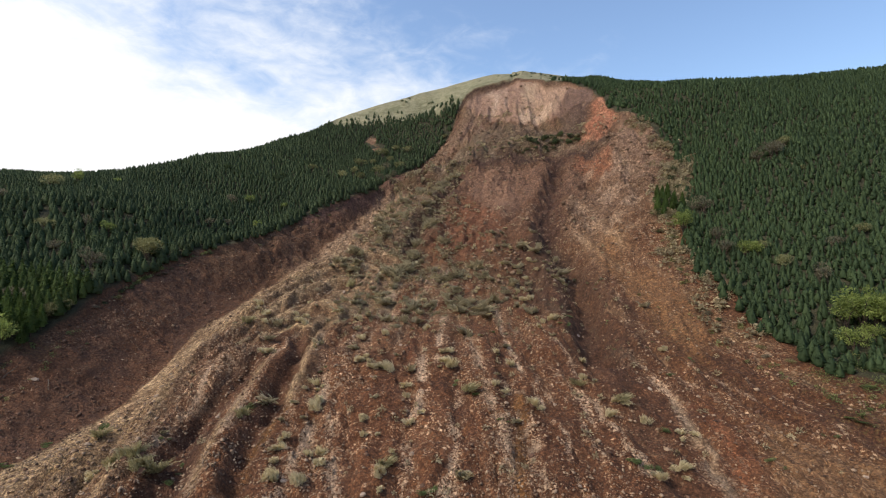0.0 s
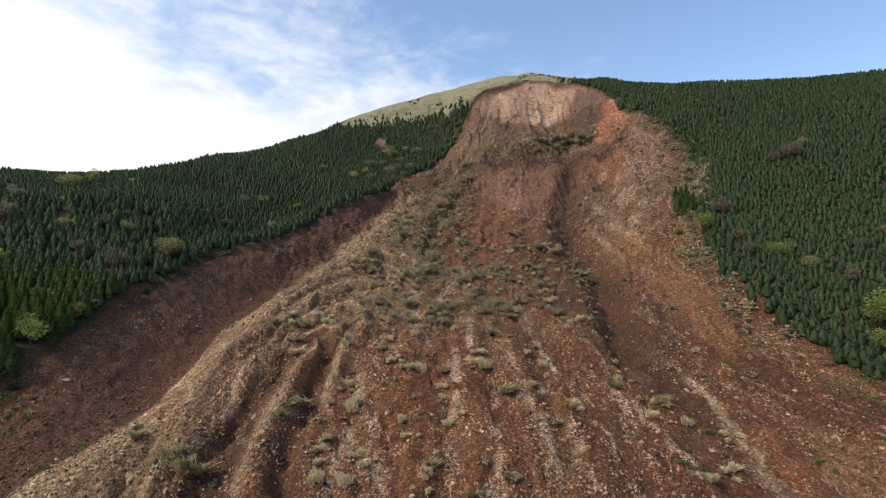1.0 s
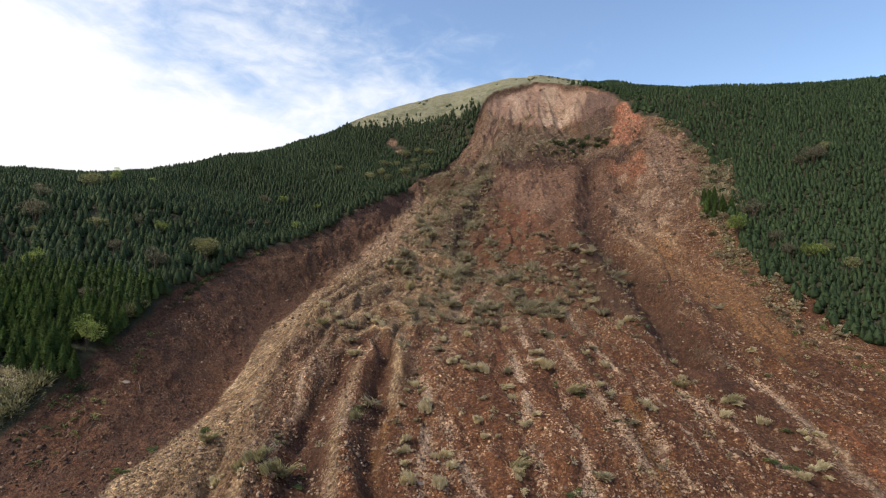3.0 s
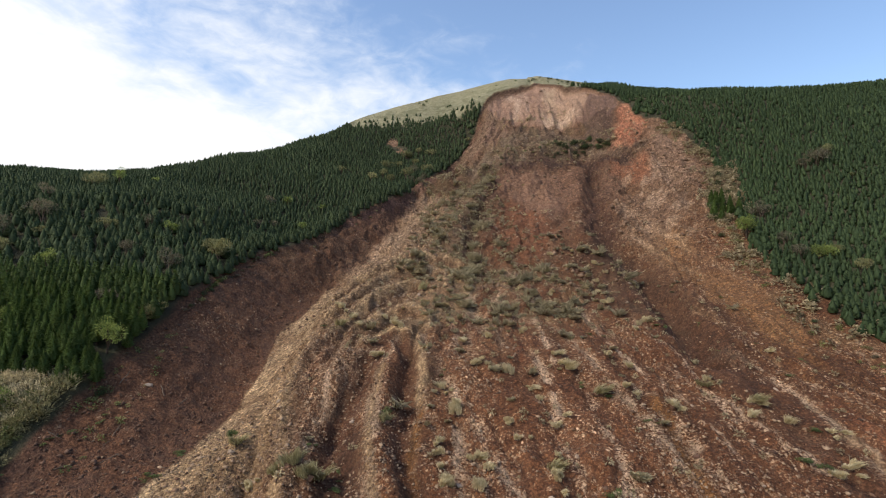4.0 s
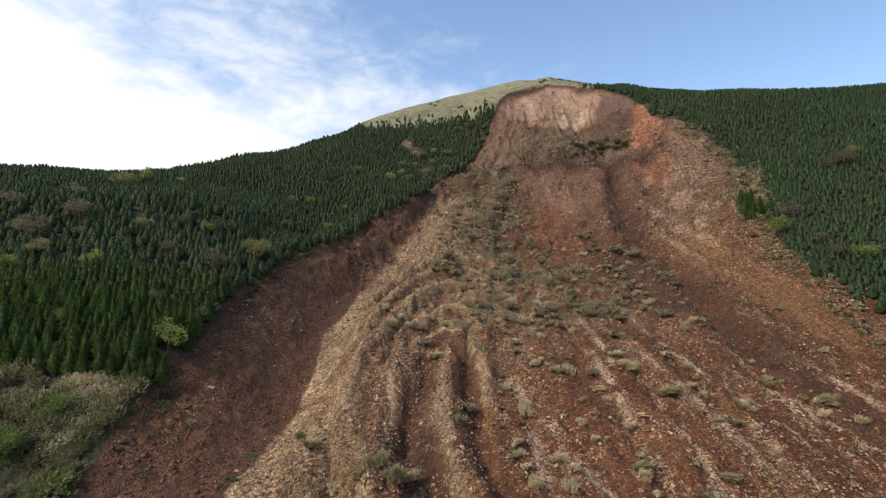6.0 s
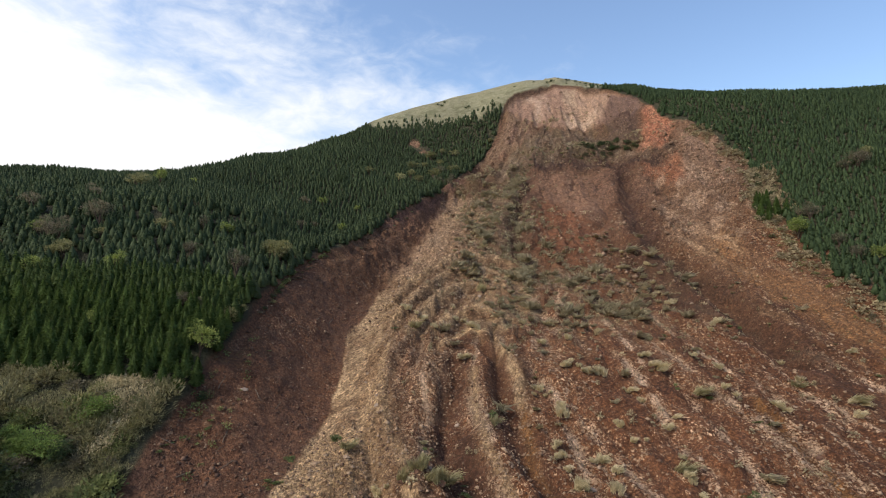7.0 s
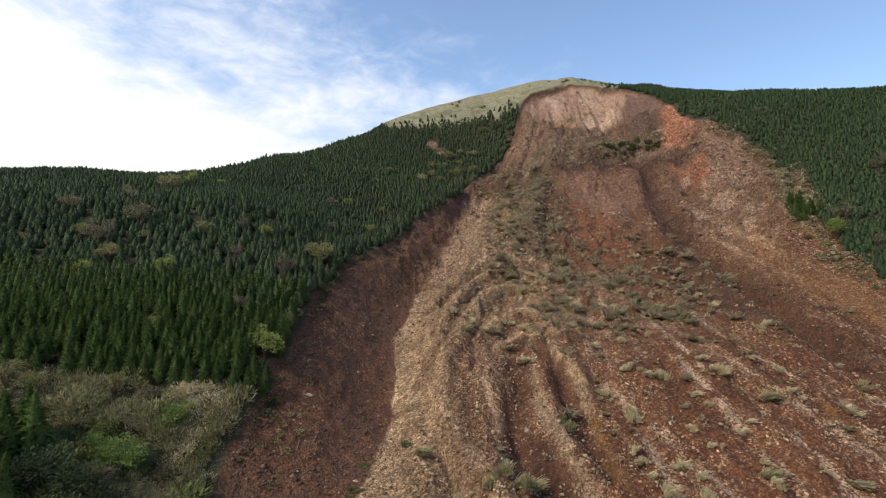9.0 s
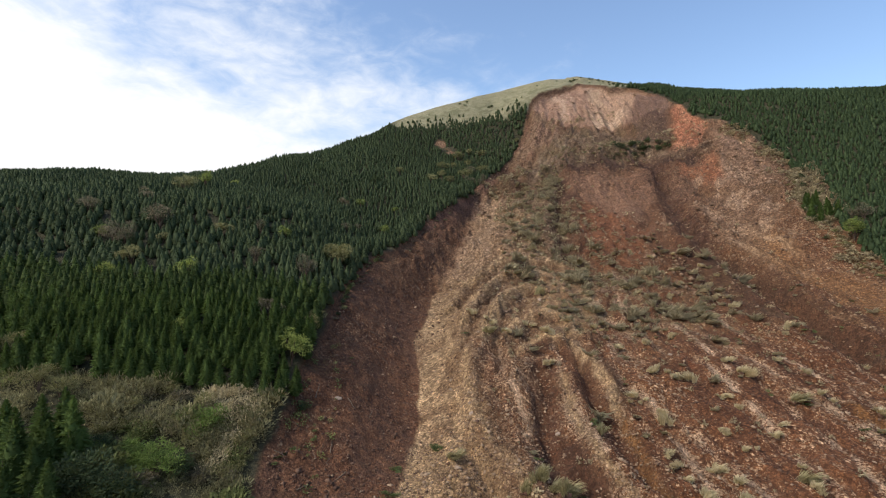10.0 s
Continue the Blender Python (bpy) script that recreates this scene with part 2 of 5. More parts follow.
GROUND = ground_material()
NEEDLES = leaf_material("cedar_needles", (0.082, 0.128, 0.034), (0.126, 0.180, 0.047), by="object")
NEEDLES_FAR = leaf_material("cedar_needles_in_the_mass", (0.066, 0.094, 0.041), (0.094, 0.126, 0.054))
NEEDLES_YOUNG = leaf_material("cedar_needles_of_the_plantation", (0.062, 0.096, 0.028), (0.128, 0.174, 0.048))
NEEDLES_SUNNY = leaf_material("cedar_needles_of_the_sunny_slope", (0.052, 0.084, 0.035), (0.083, 0.122, 0.047))
BARK = plain_material("bark", (0.055, 0.038, 0.026), (0.12, 0.085, 0.06), 6.0)
SPRING = leaf_material("spring_leaves", (0.16, 0.205, 0.048), (0.34, 0.39, 0.110), by="object")
OLIVE = leaf_material("olive_leaves", (0.17, 0.17, 0.065), (0.38, 0.355, 0.165), by="object")
BARE = leaf_material("bare_twigs", (0.125, 0.108, 0.066), (0.27, 0.230, 0.145), by="object")
WEED = leaf_material("weed_leaves", (0.085, 0.110, 0.038), (0.22, 0.26, 0.095), by="object")
DEEP = leaf_material("evergreen_leaves", (0.038, 0.060, 0.026), (0.108, 0.142, 0.058), by="object")
BRIGHT = leaf_material("fresh_green_leaves", (0.11, 0.160, 0.038), (0.25, 0.335, 0.088), by="object")
STRAW = leaf_material("dry_grass_blades", (0.48, 0.41, 0.24), (0.88, 0.76, 0.485), by="object", tintable=False)
STRAW_GREEN = leaf_material("half_green_grass_blades", (0.27, 0.235, 0.115), (0.54, 0.475, 0.26), by="object", tintable=False)
TURF = leaf_material("torn_grass_blades", (0.35, 0.30, 0.172), (0.80, 0.685, 0.44), tintable=False)
GREENERY = leaf_material("torn_green_leaves", (0.10, 0.12, 0.040), (0.28, 0.30, 0.11))
BRUSH = leaf_material("dead_brush", (0.22, 0.176, 0.098), (0.54, 0.445, 0.265))
UNDERGROWTH = leaf_material("undergrowth_leaves", (0.17, 0.160, 0.078), (0.39, 0.355, 0.185))
STONE = plain_material("tan_rock", (0.20, 0.135, 0.088), (0.41, 0.30, 0.205), 2.2)
STONE_PALE = plain_material("pale_rock", (0.28, 0.205, 0.145), (0.42, 0.32, 0.24), 2.2)
CLOD = plain_material("earth_clod", (0.075, 0.04, 0.026), (0.17, 0.09, 0.055), 2.5)
WOOD = plain_material("broken_wood", (0.10, 0.07, 0.05), (0.20, 0.15, 0.105), 5.0)
# ---------------------------------------------------------------- lie of the land
# Lines that run up the mountain, from the far west to the far east: (y, x, z) in metres.
LINES = dict(
    far_west=[(-100, -420, 5), (60, -420, 42), (120, -420, 70), (200, -420, 89), (260, -420, 78), (460, -420, 50)],
    west=[(-100, -200, 2), (60, -200, 38), (110, -200, 61), (150, -200, 79), (202, -200, 89.6), (260, -200, 80), (460, -200, 55)],
    mid_west=[(-100, -125, 0), (0, -125, 16), (65, -125, 38), (104, -122, 54), (144, -121, 74), (200, -125, 89), (235, -125, 101), (258, -119, 109), (290, -114, 113), (330, -112, 108),
        (460, -112, 70)],
    spur=[(-100, -92, -2), (0, -92, 14), (65, -92, 35), (87, -93, 45), (130, -92, 62), (163, -92, 73), (202, -88, 80), (222, -88, 91), (277, -89, 119), (300, -78, 131),
        (326, -61, 149), (380, -60, 136), (460, -60, 105)],
    flank=[(-100, -86, -2), (0, -86, 13), (65, -86, 33), (85, -84, 44), (131, -80, 59), (173, -71, 65), (202, -64, 77), (240, -55, 96), (274, -40, 113), (300, -25, 135.5),
        (318, -8, 153.5), (336, 4, 170.5), (352, 5, 168), (460, 5, 110)],
    edge_west=[(-100, -80, -3), (0, -80, 12), (65, -79, 31), (85, -77, 42), (108, -75, 50), (131, -72, 57), (160, -62, 64), (185, -54, 71), (205.7, -43, 80.1), (244.5, -22.6, 95.4),
        (273.5, -3.6, 114.7), (281.9, 4, 126.1), (290.9, 9.2, 144.3), (300.6, 21.7, 158.5), (312, 43, 168), (336, 44, 179), (460, 44, 112)],
    gully=[(-100, -68, -4), (0, -66, 9), (68, -61, 29.5), (86, -58, 32.5), (111, -58, 40), (131, -55, 45.5), (155, -50, 52), (182.2, -38, 63), (205.5, -33, 73.3), (226, -24.8, 86.3),
        (260.9, -9, 103.9), (276.2, 6.8, 124.9), (290.9, 12.6, 145.3), (300.6, 25.6, 157.6), (313, 44, 168), (336, 45, 179), (460, 45, 112)],
    crest=[(-100, -56, -3), (0, -54, 10), (68, -50, 31), (80, -46, 35.5), (95, -44, 42), (111, -43, 45.5), (130, -39, 51), (155.8, -34, 58.5), (181.7, -26.8, 68.3), (226.7, -18.5, 87.6),
        (255.6, -0.3, 107.1), (274.6, 12.3, 128.4), (291.2, 17.5, 147.3), (301, 29.6, 158.7), (313.5, 45, 168), (336, 46, 179), (460, 46, 112)],
    middle=[(-100, -5, -4), (0, -5, 10), (66, -5, 32), (80, -3, 37), (95, 0, 41.5), (112, 4, 45.5), (122, 6, 48), (140.4, 8.1, 54), (154.7, 10.7, 61), (185, 11.2, 75.4),
        (213.1, 15.3, 92.5), (229.9, 21.6, 105.9), (249.9, 29, 116.2), (272.1, 34.1, 133.7), (293, 39.3, 154.7), (302.4, 42.6, 162.6), (311, 46.5, 168), (336, 47, 180), (460, 47, 112)],
    east_side=[(-100, 35, -3), (0, 34, 11), (69, 34, 34.5), (90, 33, 40.5), (125, 31, 51), (156.6, 35.9, 64.7), (200.9, 42.3, 86.6), (223.7, 50.4, 104.1), (237.3, 55.5, 113.5), (259.4, 58.3, 123.4),
        (282.9, 59.1, 149.1), (294.2, 57.9, 157.2), (300.7, 52.5, 163), (311.5, 47.5, 168), (336, 48, 180), (460, 48, 112)],
    edge_east=[(-100, 74, 2), (0, 72, 16), (68, 66, 37), (80, 62, 39.8), (100, 59, 47.5), (112, 59, 53), (130, 63.5, 61), (154.5, 70.2, 75), (194.2, 88.4, 99.8), (213.7, 88.1, 115),
        (235.7, 82, 126.9), (260.7, 80.8, 142.4), (290.4, 71.1, 159.2), (300.9, 58.5, 164.2), (312, 48.5, 168.3), (320, 52, 175.2), (336, 52, 180), (460, 49, 112)],
    east=[(-100, 112, 8), (0, 112, 22), (66, 112, 47), (106, 110, 63), (155, 107, 88), (197.8, 110.4, 112.4), (222.2, 112.2, 131.1), (236.4, 104.1, 137.9), (258.3, 95.7, 145.9), (286.9, 90.4, 157.5),
        (322, 94, 171), (336, 92, 169), (460, 100, 95)],
    far_east=[(-100, 200, 25), (0, 200, 40), (66, 200, 66), (155, 200, 110), (228, 205, 142), (262, 205, 140), (460, 200, 90)],
    outer_east=[(-100, 420, 60), (66, 420, 110), (155, 420, 150), (228, 420, 186), (300, 420, 180), (460, 420, 110)],
)


def slopes(x, y):
    """Slopes at the knots of a curve that does not overshoot, along the last axis."""
    h = np.diff(x, axis=-1)
    d = np.diff(y, axis=-1) / h
    m = np.empty_like(y)
    a, b, ha, hb = d[..., :-1], d[..., 1:], h[..., :-1], h[..., 1:]
    w1, w2 = 2 * hb + ha, hb + 2 * ha
    with np.errstate(divide="ignore", invalid="ignore"):
        mid = (w1 + w2) / (w1 / a + w2 / b)
    m[..., 1:-1] = np.where(a * b > 0, mid, 0)
    m[..., 0], m[..., -1] = d[..., 0], d[..., -1]
    return m


def hermite(t, h, y0, y1, m0, m1):
    return y0 * (1 + 2 * t) * (1 - t) ** 2 + m0 * h * t * (1 - t) ** 2 + y1 * t * t * (3 - 2 * t) + m1 * h * t * t * (t - 1)


def curve(knots, values, at):
    k, v = np.array(knots, float), np.array(values, float)
    m = slopes(k, v)
    at = np.clip(at, k[0], k[-1])
    i = np.clip(np.searchsorted(k, at) - 1, 0, len(k) - 2)
    h = k[i + 1] - k[i]
    return hermite((at - k[i]) / h, h, v[i], v[i + 1], m[i], m[i + 1])


def line_x(name, y):
    return curve([p[0] for p in LINES[name]], [p[1] for p in LINES[name]], y)


LATTICE = np.random.RandomState(7).rand(256, 256)


def value_noise(x, y):
    xi, yi = np.floor(x).astype(int), np.floor(y).astype(int)
    fx, fy = x - xi, y - yi
    fx, fy = fx * fx * (3 - 2 * fx), fy * fy * (3 - 2 * fy)
    a, b = LATTICE[yi % 256, xi % 256], LATTICE[yi % 256, (xi + 1) % 256]
    c, d = LATTICE[(yi + 1) % 256, xi % 256], LATTICE[(yi + 1) % 256, (xi + 1) % 256]
    return (a * (1 - fx) + b * fx) * (1 - fy) + (c * (1 - fx) + d * fx) * fy


def fractal(x, y, octaves=4):
    """Layered noise about nought, between about -1 and 1."""
    total, size, norm = 0, 1.0, 0
    for o in range(octaves):
        total = total + (value_noise(x / size + 17.3 * o, y / size + 9.1 * o) - 0.5) * 2 * size
        norm += size
        size *= 0.5
    return total / norm * 1.6


def step(a, b, v):
    t = np.clip((v - a) / (b - a), 0, 1)
    return t * t * (3 - 2 * t)


def base_height(x, y):
    x, y = np.asarray(x, float), np.asarray(y, float)
    yc = np.clip(y, -100, 460)
    xs = np.stack([curve([p[0] for p in l], [p[1] for p in l], yc) for l in LINES.values()], -1)
    zs = np.stack([curve([p[0] for p in l], [p[2] for p in l], yc) for l in LINES.values()], -1)
    for i in range(1, xs.shape[-1]):
        xs[..., i] = np.maximum(xs[..., i], xs[..., i - 1] + 0.8)
    m = slopes(xs, zs)
    xc = np.clip(x, xs[..., 0], xs[..., -1])
    i = np.clip((xc[..., None] >= xs).sum(-1) - 1, 0, xs.shape[-1] - 2)[..., None]
    take = lambda a, j: np.take_along_axis(a, j, -1)[..., 0]
    h = take(xs, i + 1) - take(xs, i)
    z = hermite((xc - take(xs, i)) / h, h, take(zs, i), take(zs, i + 1), take(m, i), take(m, i + 1))
    away = np.maximum(np.abs(x) - 420, 0) + np.maximum(np.abs(y - 180) - 280, 0)
    return z * (1 - step(0, 1500, away))


def blob(x, y, cx, cy, rx, ry):
    return np.exp(-((x - cx) / rx) ** 2 - ((y - cy) / ry) ** 2)


def ribbon(x, y, path, width):
    """1 along a line through the points (x, y), fading to its sides."""
    x, y = np.asarray(x, float), np.asarray(y, float)
    fx, fy = x.ravel(), y.ravel()
    out, c, reach = np.zeros_like(fx), np.array(path, float), 2.2 * width
    near = np.where((fx > c[:, 0].min() - reach) & (fx < c[:, 0].max() + reach) & (fy > c[:, 1].min() - reach) & (fy < c[:, 1].max() + reach))[0]
    px, py = fx[near], fy[near]
    least = np.full(len(near), 1e9)
    for (ax, ay), (bx, by) in zip(c, c[1:]):
        t = np.clip(((px - ax) * (bx - ax) + (py - ay) * (by - ay)) / ((bx - ax) ** 2 + (by - ay) ** 2), 0, 1)
        least = np.minimum(least, np.hypot(px - ax - t * (bx - ax), py - ay - t * (by - ay)))
    out[near] = np.exp(-(least / width) ** 2)
    return out.reshape(x.shape)


def slide(x, y):
    """Signed reach inside the landslide's edges (metres, positive inside) and the place across it, -1 to 1."""
    l, r = line_x("edge_west", y), line_x("edge_east", y)
    wob = 1.6 * fractal(x / 9, y / 9, 3)
    ls = np.hypot(1, line_x("edge_west", y + 0.5) - line_x("edge_west", y - 0.5))
    rs = np.hypot(1, line_x("edge_east", y + 0.5) - line_x("edge_east", y - 0.5))
    inside = np.minimum(np.minimum((x - l) / ls, (r - x) / rs), 310.5 - y) + wob
    return inside, np.clip((x - l) / np.maximum(r - l, 1) * 2 - 1, -3, 3)


# Rills cut into the fan: points (y, x) down the slope, width, depth.
RILLS = [
    ([(96, -35), (92, -35.6), (86, -36.6), (80, -37.6), (74, -37.6), (68, -36.4), (58, -35), (30, -30)], 2.8, 2.1),
    ([(102, -29.5), (96, -27.6), (88, -27.8), (83, -28.3), (75, -28.6), (70, -27.6), (58, -25), (30, -20)], 1.9, 1.5),
    ([(221, 50), (201, 45.5), (176, 37), (160, 33.5), (150, 34.5), (137, 35.5), (120, 34), (104, 31), (88, 29)], 3.4, 3.8),
    ([(221, 11), (204, 2.5), (184, -4), (165, -9), (152, -11)], 2.6, 2.2),
    ([(100, -48), (88, -52), (76, -50), (60, -46)], 1.3, 0.7),
    ([(92, 10), (80, 11), (66, 12), (50, 12)], 1.1, 0.7),
]


# Ridges pushed up in arches where the debris folded over: points (x, y).
ARCHES = [
    [(-47, 116), (-42, 128), (-33.5, 143), (-25, 146), (-19, 143), (-17, 129)],
    [(-44, 104), (-41, 115), (-37, 125), (-31, 134), (-24.4, 137), (-20, 129)],
    [(-49, 131), (-43, 143), (-33, 151.5), (-22, 153), (-14.4, 149), (-11.6, 136)],
    [(-40, 106), (-36, 112), (-30, 118), (-24, 116), (-22, 106)],
    [(-37, 100), (-34.5, 104), (-30, 106), (-25.6, 103), (-24.6, 92), (-24.8, 84)],
    [(-47, 103), (-48.5, 92), (-47, 81), (-44, 72), (-42, 58)],
]


def shoulder_y(x):
    """Where the forest gives way to the grass shoulder."""
    return np.interp(x, [-74, -66, -20, -4, 10, 40, 84], [318, 303, 302, 292, 292, 296, 296])


def bench_y(x):
    """The line of the bench below the head scarp."""
    return 236 + 0.10 * (x - 20) - 0.55 * np.maximum(x - 52, 0)


def wall(x, y):
    """1 on the bare wall of the head scarp, 0 on the rubble at its foot."""
    return step(-3, 2, y - np.interp(x, [5, 14, 19, 25.5, 40, 55, 66, 77], [298, 292, 285, 277, 267, 269, 269, 259]) + 1.5 * fractal(x / 5, y / 5, 2))


def troughs(x, y, u):
    """How deep in a rill a place on the fan lies, 0 to 1, for the broad and the narrow rills."""
    flow = u * 30 + 1.5 * fractal(x / 18, y / 30, 2)
    broad = 1 - np.minimum(2.4 * np.abs(fractal(flow * 0.42 + 0.35 * fractal(x / 6, y / 8, 3), y / 45, 3)), 1)
    narrow = 1 - np.minimum(2.6 * np.abs(fractal(flow * 0.95 + 0.3 * fractal(x / 4, y / 5, 2) + 31, y / 26, 2)), 1)
    return broad, narrow


def relief(x, y):
    """Small forms on top of the base: rills, lobes and clods inside the slide, soft unevenness outside."""
    inside, u = slide(x, y)
    s = step(-1, 4, inside)
    low, lip = step(175, 120, y), step(0, 30, y + 40)
    broad, narrow = troughs(x, y, u)
    z = -s * low * lip * step(2, 10, x - line_x("gully", y)) * (1.1 * broad * (0.5 + 0.5 * step(0.4, -0.4, u)) + 0.6 * narrow)
    calm = 1 - 0.75 * step(9, 2, x - line_x("gully", y)) * step(175, 140, y)
    z = z + s * calm * (0.6 * fractal(x / 9, y / 9, 4) + 0.34 * fractal(x / 2.6, y / 2.6, 3) + 0.3 * np.abs(fractal(x / 1.3, y / 1.3, 2)))
    z = z + s * step(2, -3, x - line_x("gully", y)) * (0.3 * fractal(x / 4, y / 6, 3) + 0.55 * np.abs(fractal(x / 1.7, y / 1.7, 2)))
    high = step(190, 235, y) * s
    z = z + high * (2.2 * fractal(x / 12, y / 16, 4) - 1.3 * np.abs(fractal(x / 7 + 3, y / 34, 3)))
    # furrows and shoulders down the upper slide
    v = u * 7 + 0.7 * fractal(x / 14, y / 18, 3)
    z = z + s * step(140, 165, y) * step(300, 270, y) * (2.0 * fractal(v, y / 60, 3) + 0.9 * fractal(v * 2.6 + 5, y / 30, 2))
    bench = np.exp(-((y - bench_y(x)) / 6) ** 2) * high
    z = z + bench * (1.6 + 1.3 * fractal(x / 4, y / 4, 3))
    below = bench_y(x) - y
    z = z - high * 4.6 * step(-1, 4, below) * step(40, 10, below) * step(80, 66, x)
    z = z + s * (3.2 * blob(x, y, 73, 208, 8, 10) - 2.6 * blob(x, y, 56, 194, 8, 9) + 2.0 * blob(x, y, 52, 141, 6, 8) - 1.6 * blob(x, y, 45, 128, 8, 8))
    z = z + s * (3.0 * np.exp(-((x - 74) / 15) ** 2 - ((y - 178) / 42) ** 2) + 1.6 * np.exp(-((x - 20) / 14) ** 2 - ((y - 178) / 30) ** 2))
    xa, ya = x + 0.8 * fractal(x / 4, y / 4, 3), y + 1.2 * fractal(x / 4 + 7, y / 4, 3)
    for n, path in enumerate(ARCHES):
        z = z + s * ((1.5 if n < 4 else 0.8) * ribbon(xa, ya, path, 1.7) - (1.0 if n < 4 else 0.4) * ribbon(xa, ya, [(px + 1.2, py - 3.0) for px, py in path], 1.6))
    z = z + s * step(125, 165, y) * (1 - 0.85 * wall(x, y)) * (1 - 0.6 * np.exp(-((x - 20) / 14) ** 2 - ((y - 182) / 28) ** 2)) * (0.8 * fractal(x / 3.6, y / 3.6, 3) + 1.0 * np.abs(fractal(x / 2.3, y / 2.3, 2)) + 0.35 * np.abs(fractal(x / 1.1, y / 1.1, 1)))
    z = z - s * 1.2 * step(-0.4, 1.6, inside) * step(60, 80, y) - 2.2 * step(-0.2, 1.8, inside) * step(270, 296, y)
    # the torn edge below the forest
    z = z - 0.9 * np.exp(-((inside - 1.2) / 1.2) ** 2) * step(72, 84, y) * step(250, 225, y) * step(4, -2, x - line_x("gully", y))
    for path, width, depth in RILLS:
        ky, kx = [p[0] for p in path][::-1], [p[1] for p in path][::-1]
        off = (x - np.interp(y, ky, kx) + 0.8 * fractal(x / 5, y / 5, 2)) / width
        ends = step(ky[0] - 1, ky[0] + 6, y) * step(ky[-1], ky[-1] - 5, y)
        z = z - depth * ends * np.exp(-off ** 2)
        z = z + 0.45 * depth * ends * (np.exp(-(off - 2) ** 2) + np.exp(-(off + 2) ** 2))
    out = 1 - s
    z = z + out * 0.9 * fractal(x / 22, y / 22, 4)
    return z


def height(x, y):
    x, y = np.asarray(x, float), np.asarray(y, float)
    near = step(700, 430, np.abs(x)) * step(700, 460, np.abs(y))
    return base_height(x, y) + relief(x, y) * near
# ---------------------------------------------------------------- the ground, one sheet to the horizon


def spaced(stops):
    """Even steps between stops (start, step), geometric beyond."""
    out = []
    for (a, s), (b, _) in zip(stops, stops[1:]):
        out += list(np.arange(a, b - s * 0.5, s))
    return np.array(out + [stops[-1][0]])


def grid_mesh(name, xs, ys):
    gx, gy = np.meshgrid(xs, ys)
    co = np.stack([gx, gy, height(gx, gy)], -1).reshape(-1, 3)
    w, h = len(xs), len(ys)
    k = (np.arange(h - 1)[:, None] * w + np.arange(w - 1)[None]).ravel()
    quads = np.stack([k, k + 1, k + 1 + w, k + w], -1)
    me = bpy.data.meshes.new(name)
    me.vertices.add(len(co))
    me.vertices.foreach_set("co", co.ravel())
    me.loops.add(quads.size)
    me.loops.foreach_set("vertex_index", quads.ravel())
    me.polygons.add(len(quads))
    me.polygons.foreach_set("loop_start", np.arange(len(quads)) * 4)
    me.update(calc_edges=True)
    me.polygons.foreach_set("use_smooth", np.ones(len(quads), bool))
    return me, gx.ravel(), gy.ravel()


def bald_patch(x, y):
    """A small slip in the forest above the gully."""
    return np.maximum(blob(x, y, -42, 287, 4, 5.5), blob(x, y, -37, 279, 5, 5))


def area(x, y, corners, soft=1.5):
    """1 inside a patch with the given corners (x, y), fading to 0 over its edge."""
    out = np.zeros_like(x)
    c = np.array(corners, float)
    near = np.where((x > c[:, 0].min() - soft) & (x < c[:, 0].max() + soft) & (y > c[:, 1].min() - soft) & (y < c[:, 1].max() + soft))[0]
    px, py = x[near], y[near]
    least, within = np.full(len(near), 1e9), np.zeros(len(near), bool)
    for (ax, ay), (bx, by) in zip(c, np.roll(c, -1, 0)):
        t = np.clip(((px - ax) * (bx - ax) + (py - ay) * (by - ay)) / ((bx - ax) ** 2 + (by - ay) ** 2), 0, 1)
        least = np.minimum(least, np.hypot(px - ax - t * (bx - ax), py - ay - t * (by - ay)))
        within ^= ((ay > py) != (by > py)) & (px < (bx - ax) * (py - ay) / (by - ay + 1e-9) + ax)
    out[near] = step(-soft, soft, np.where(within, least, -least))
    return out


# Trains of pale broken stone that run down the fan: points (y, x), width.
TRAINS = [
    ([(127, 3), (111, 0.5), (100, -1), (90, -1.5)], 0.7), ([(83, 3), (74, 1.8), (66, 1), (58, 0)], 1.1), ([(77, -17.5), (68, -15), (60, -13)], 1.0), ([(88, 20.5), (81, 22.5), (75, 23)], 0.9), ([(136, -14), (120, -13), (106, -12)], 1.3), ([(104, -25), (94, -26), (84, -26), (60, -27)], 1.0),
    ([(90, -22), (83, -20), (72, -20), (58, -21)], 0.8), ([(84, 11), (76, 12), (60, 13)], 1.6), ([(110, 4), (95, 6), (78, 8), (60, 9)], 0.9), ([(96, -4), (84, -4), (64, -5)], 1.0), ([(104, 31), (90, 35.5), (78, 37), (60, 34)], 1.3), ([(88, -33), (80, -33.5), (60, -32)], 1.3),
    ([(150, 3), (140, -2), (126, -6), (110, -8)], 0.8), ([(100, 22), (84, 24), (60, 26)], 0.7), ([(120, 12), (100, 13), (86, 14)], 0.6), ([(142, 22), (125, 24), (108, 27)], 0.7),
]


def stroke(x, y, path, width, wob=0):
    """1 on a line that runs down the slope, fading to its sides and ends."""
    ky, kx = [p[0] for p in path][::-1], [p[1] for p in path][::-1]
    return np.exp(-((x - np.interp(y, ky, kx) + wob) / width) ** 2) * step(ky[0] - 4, ky[0] + 3, y) * step(ky[-1] + 3, ky[-1] - 4, y)


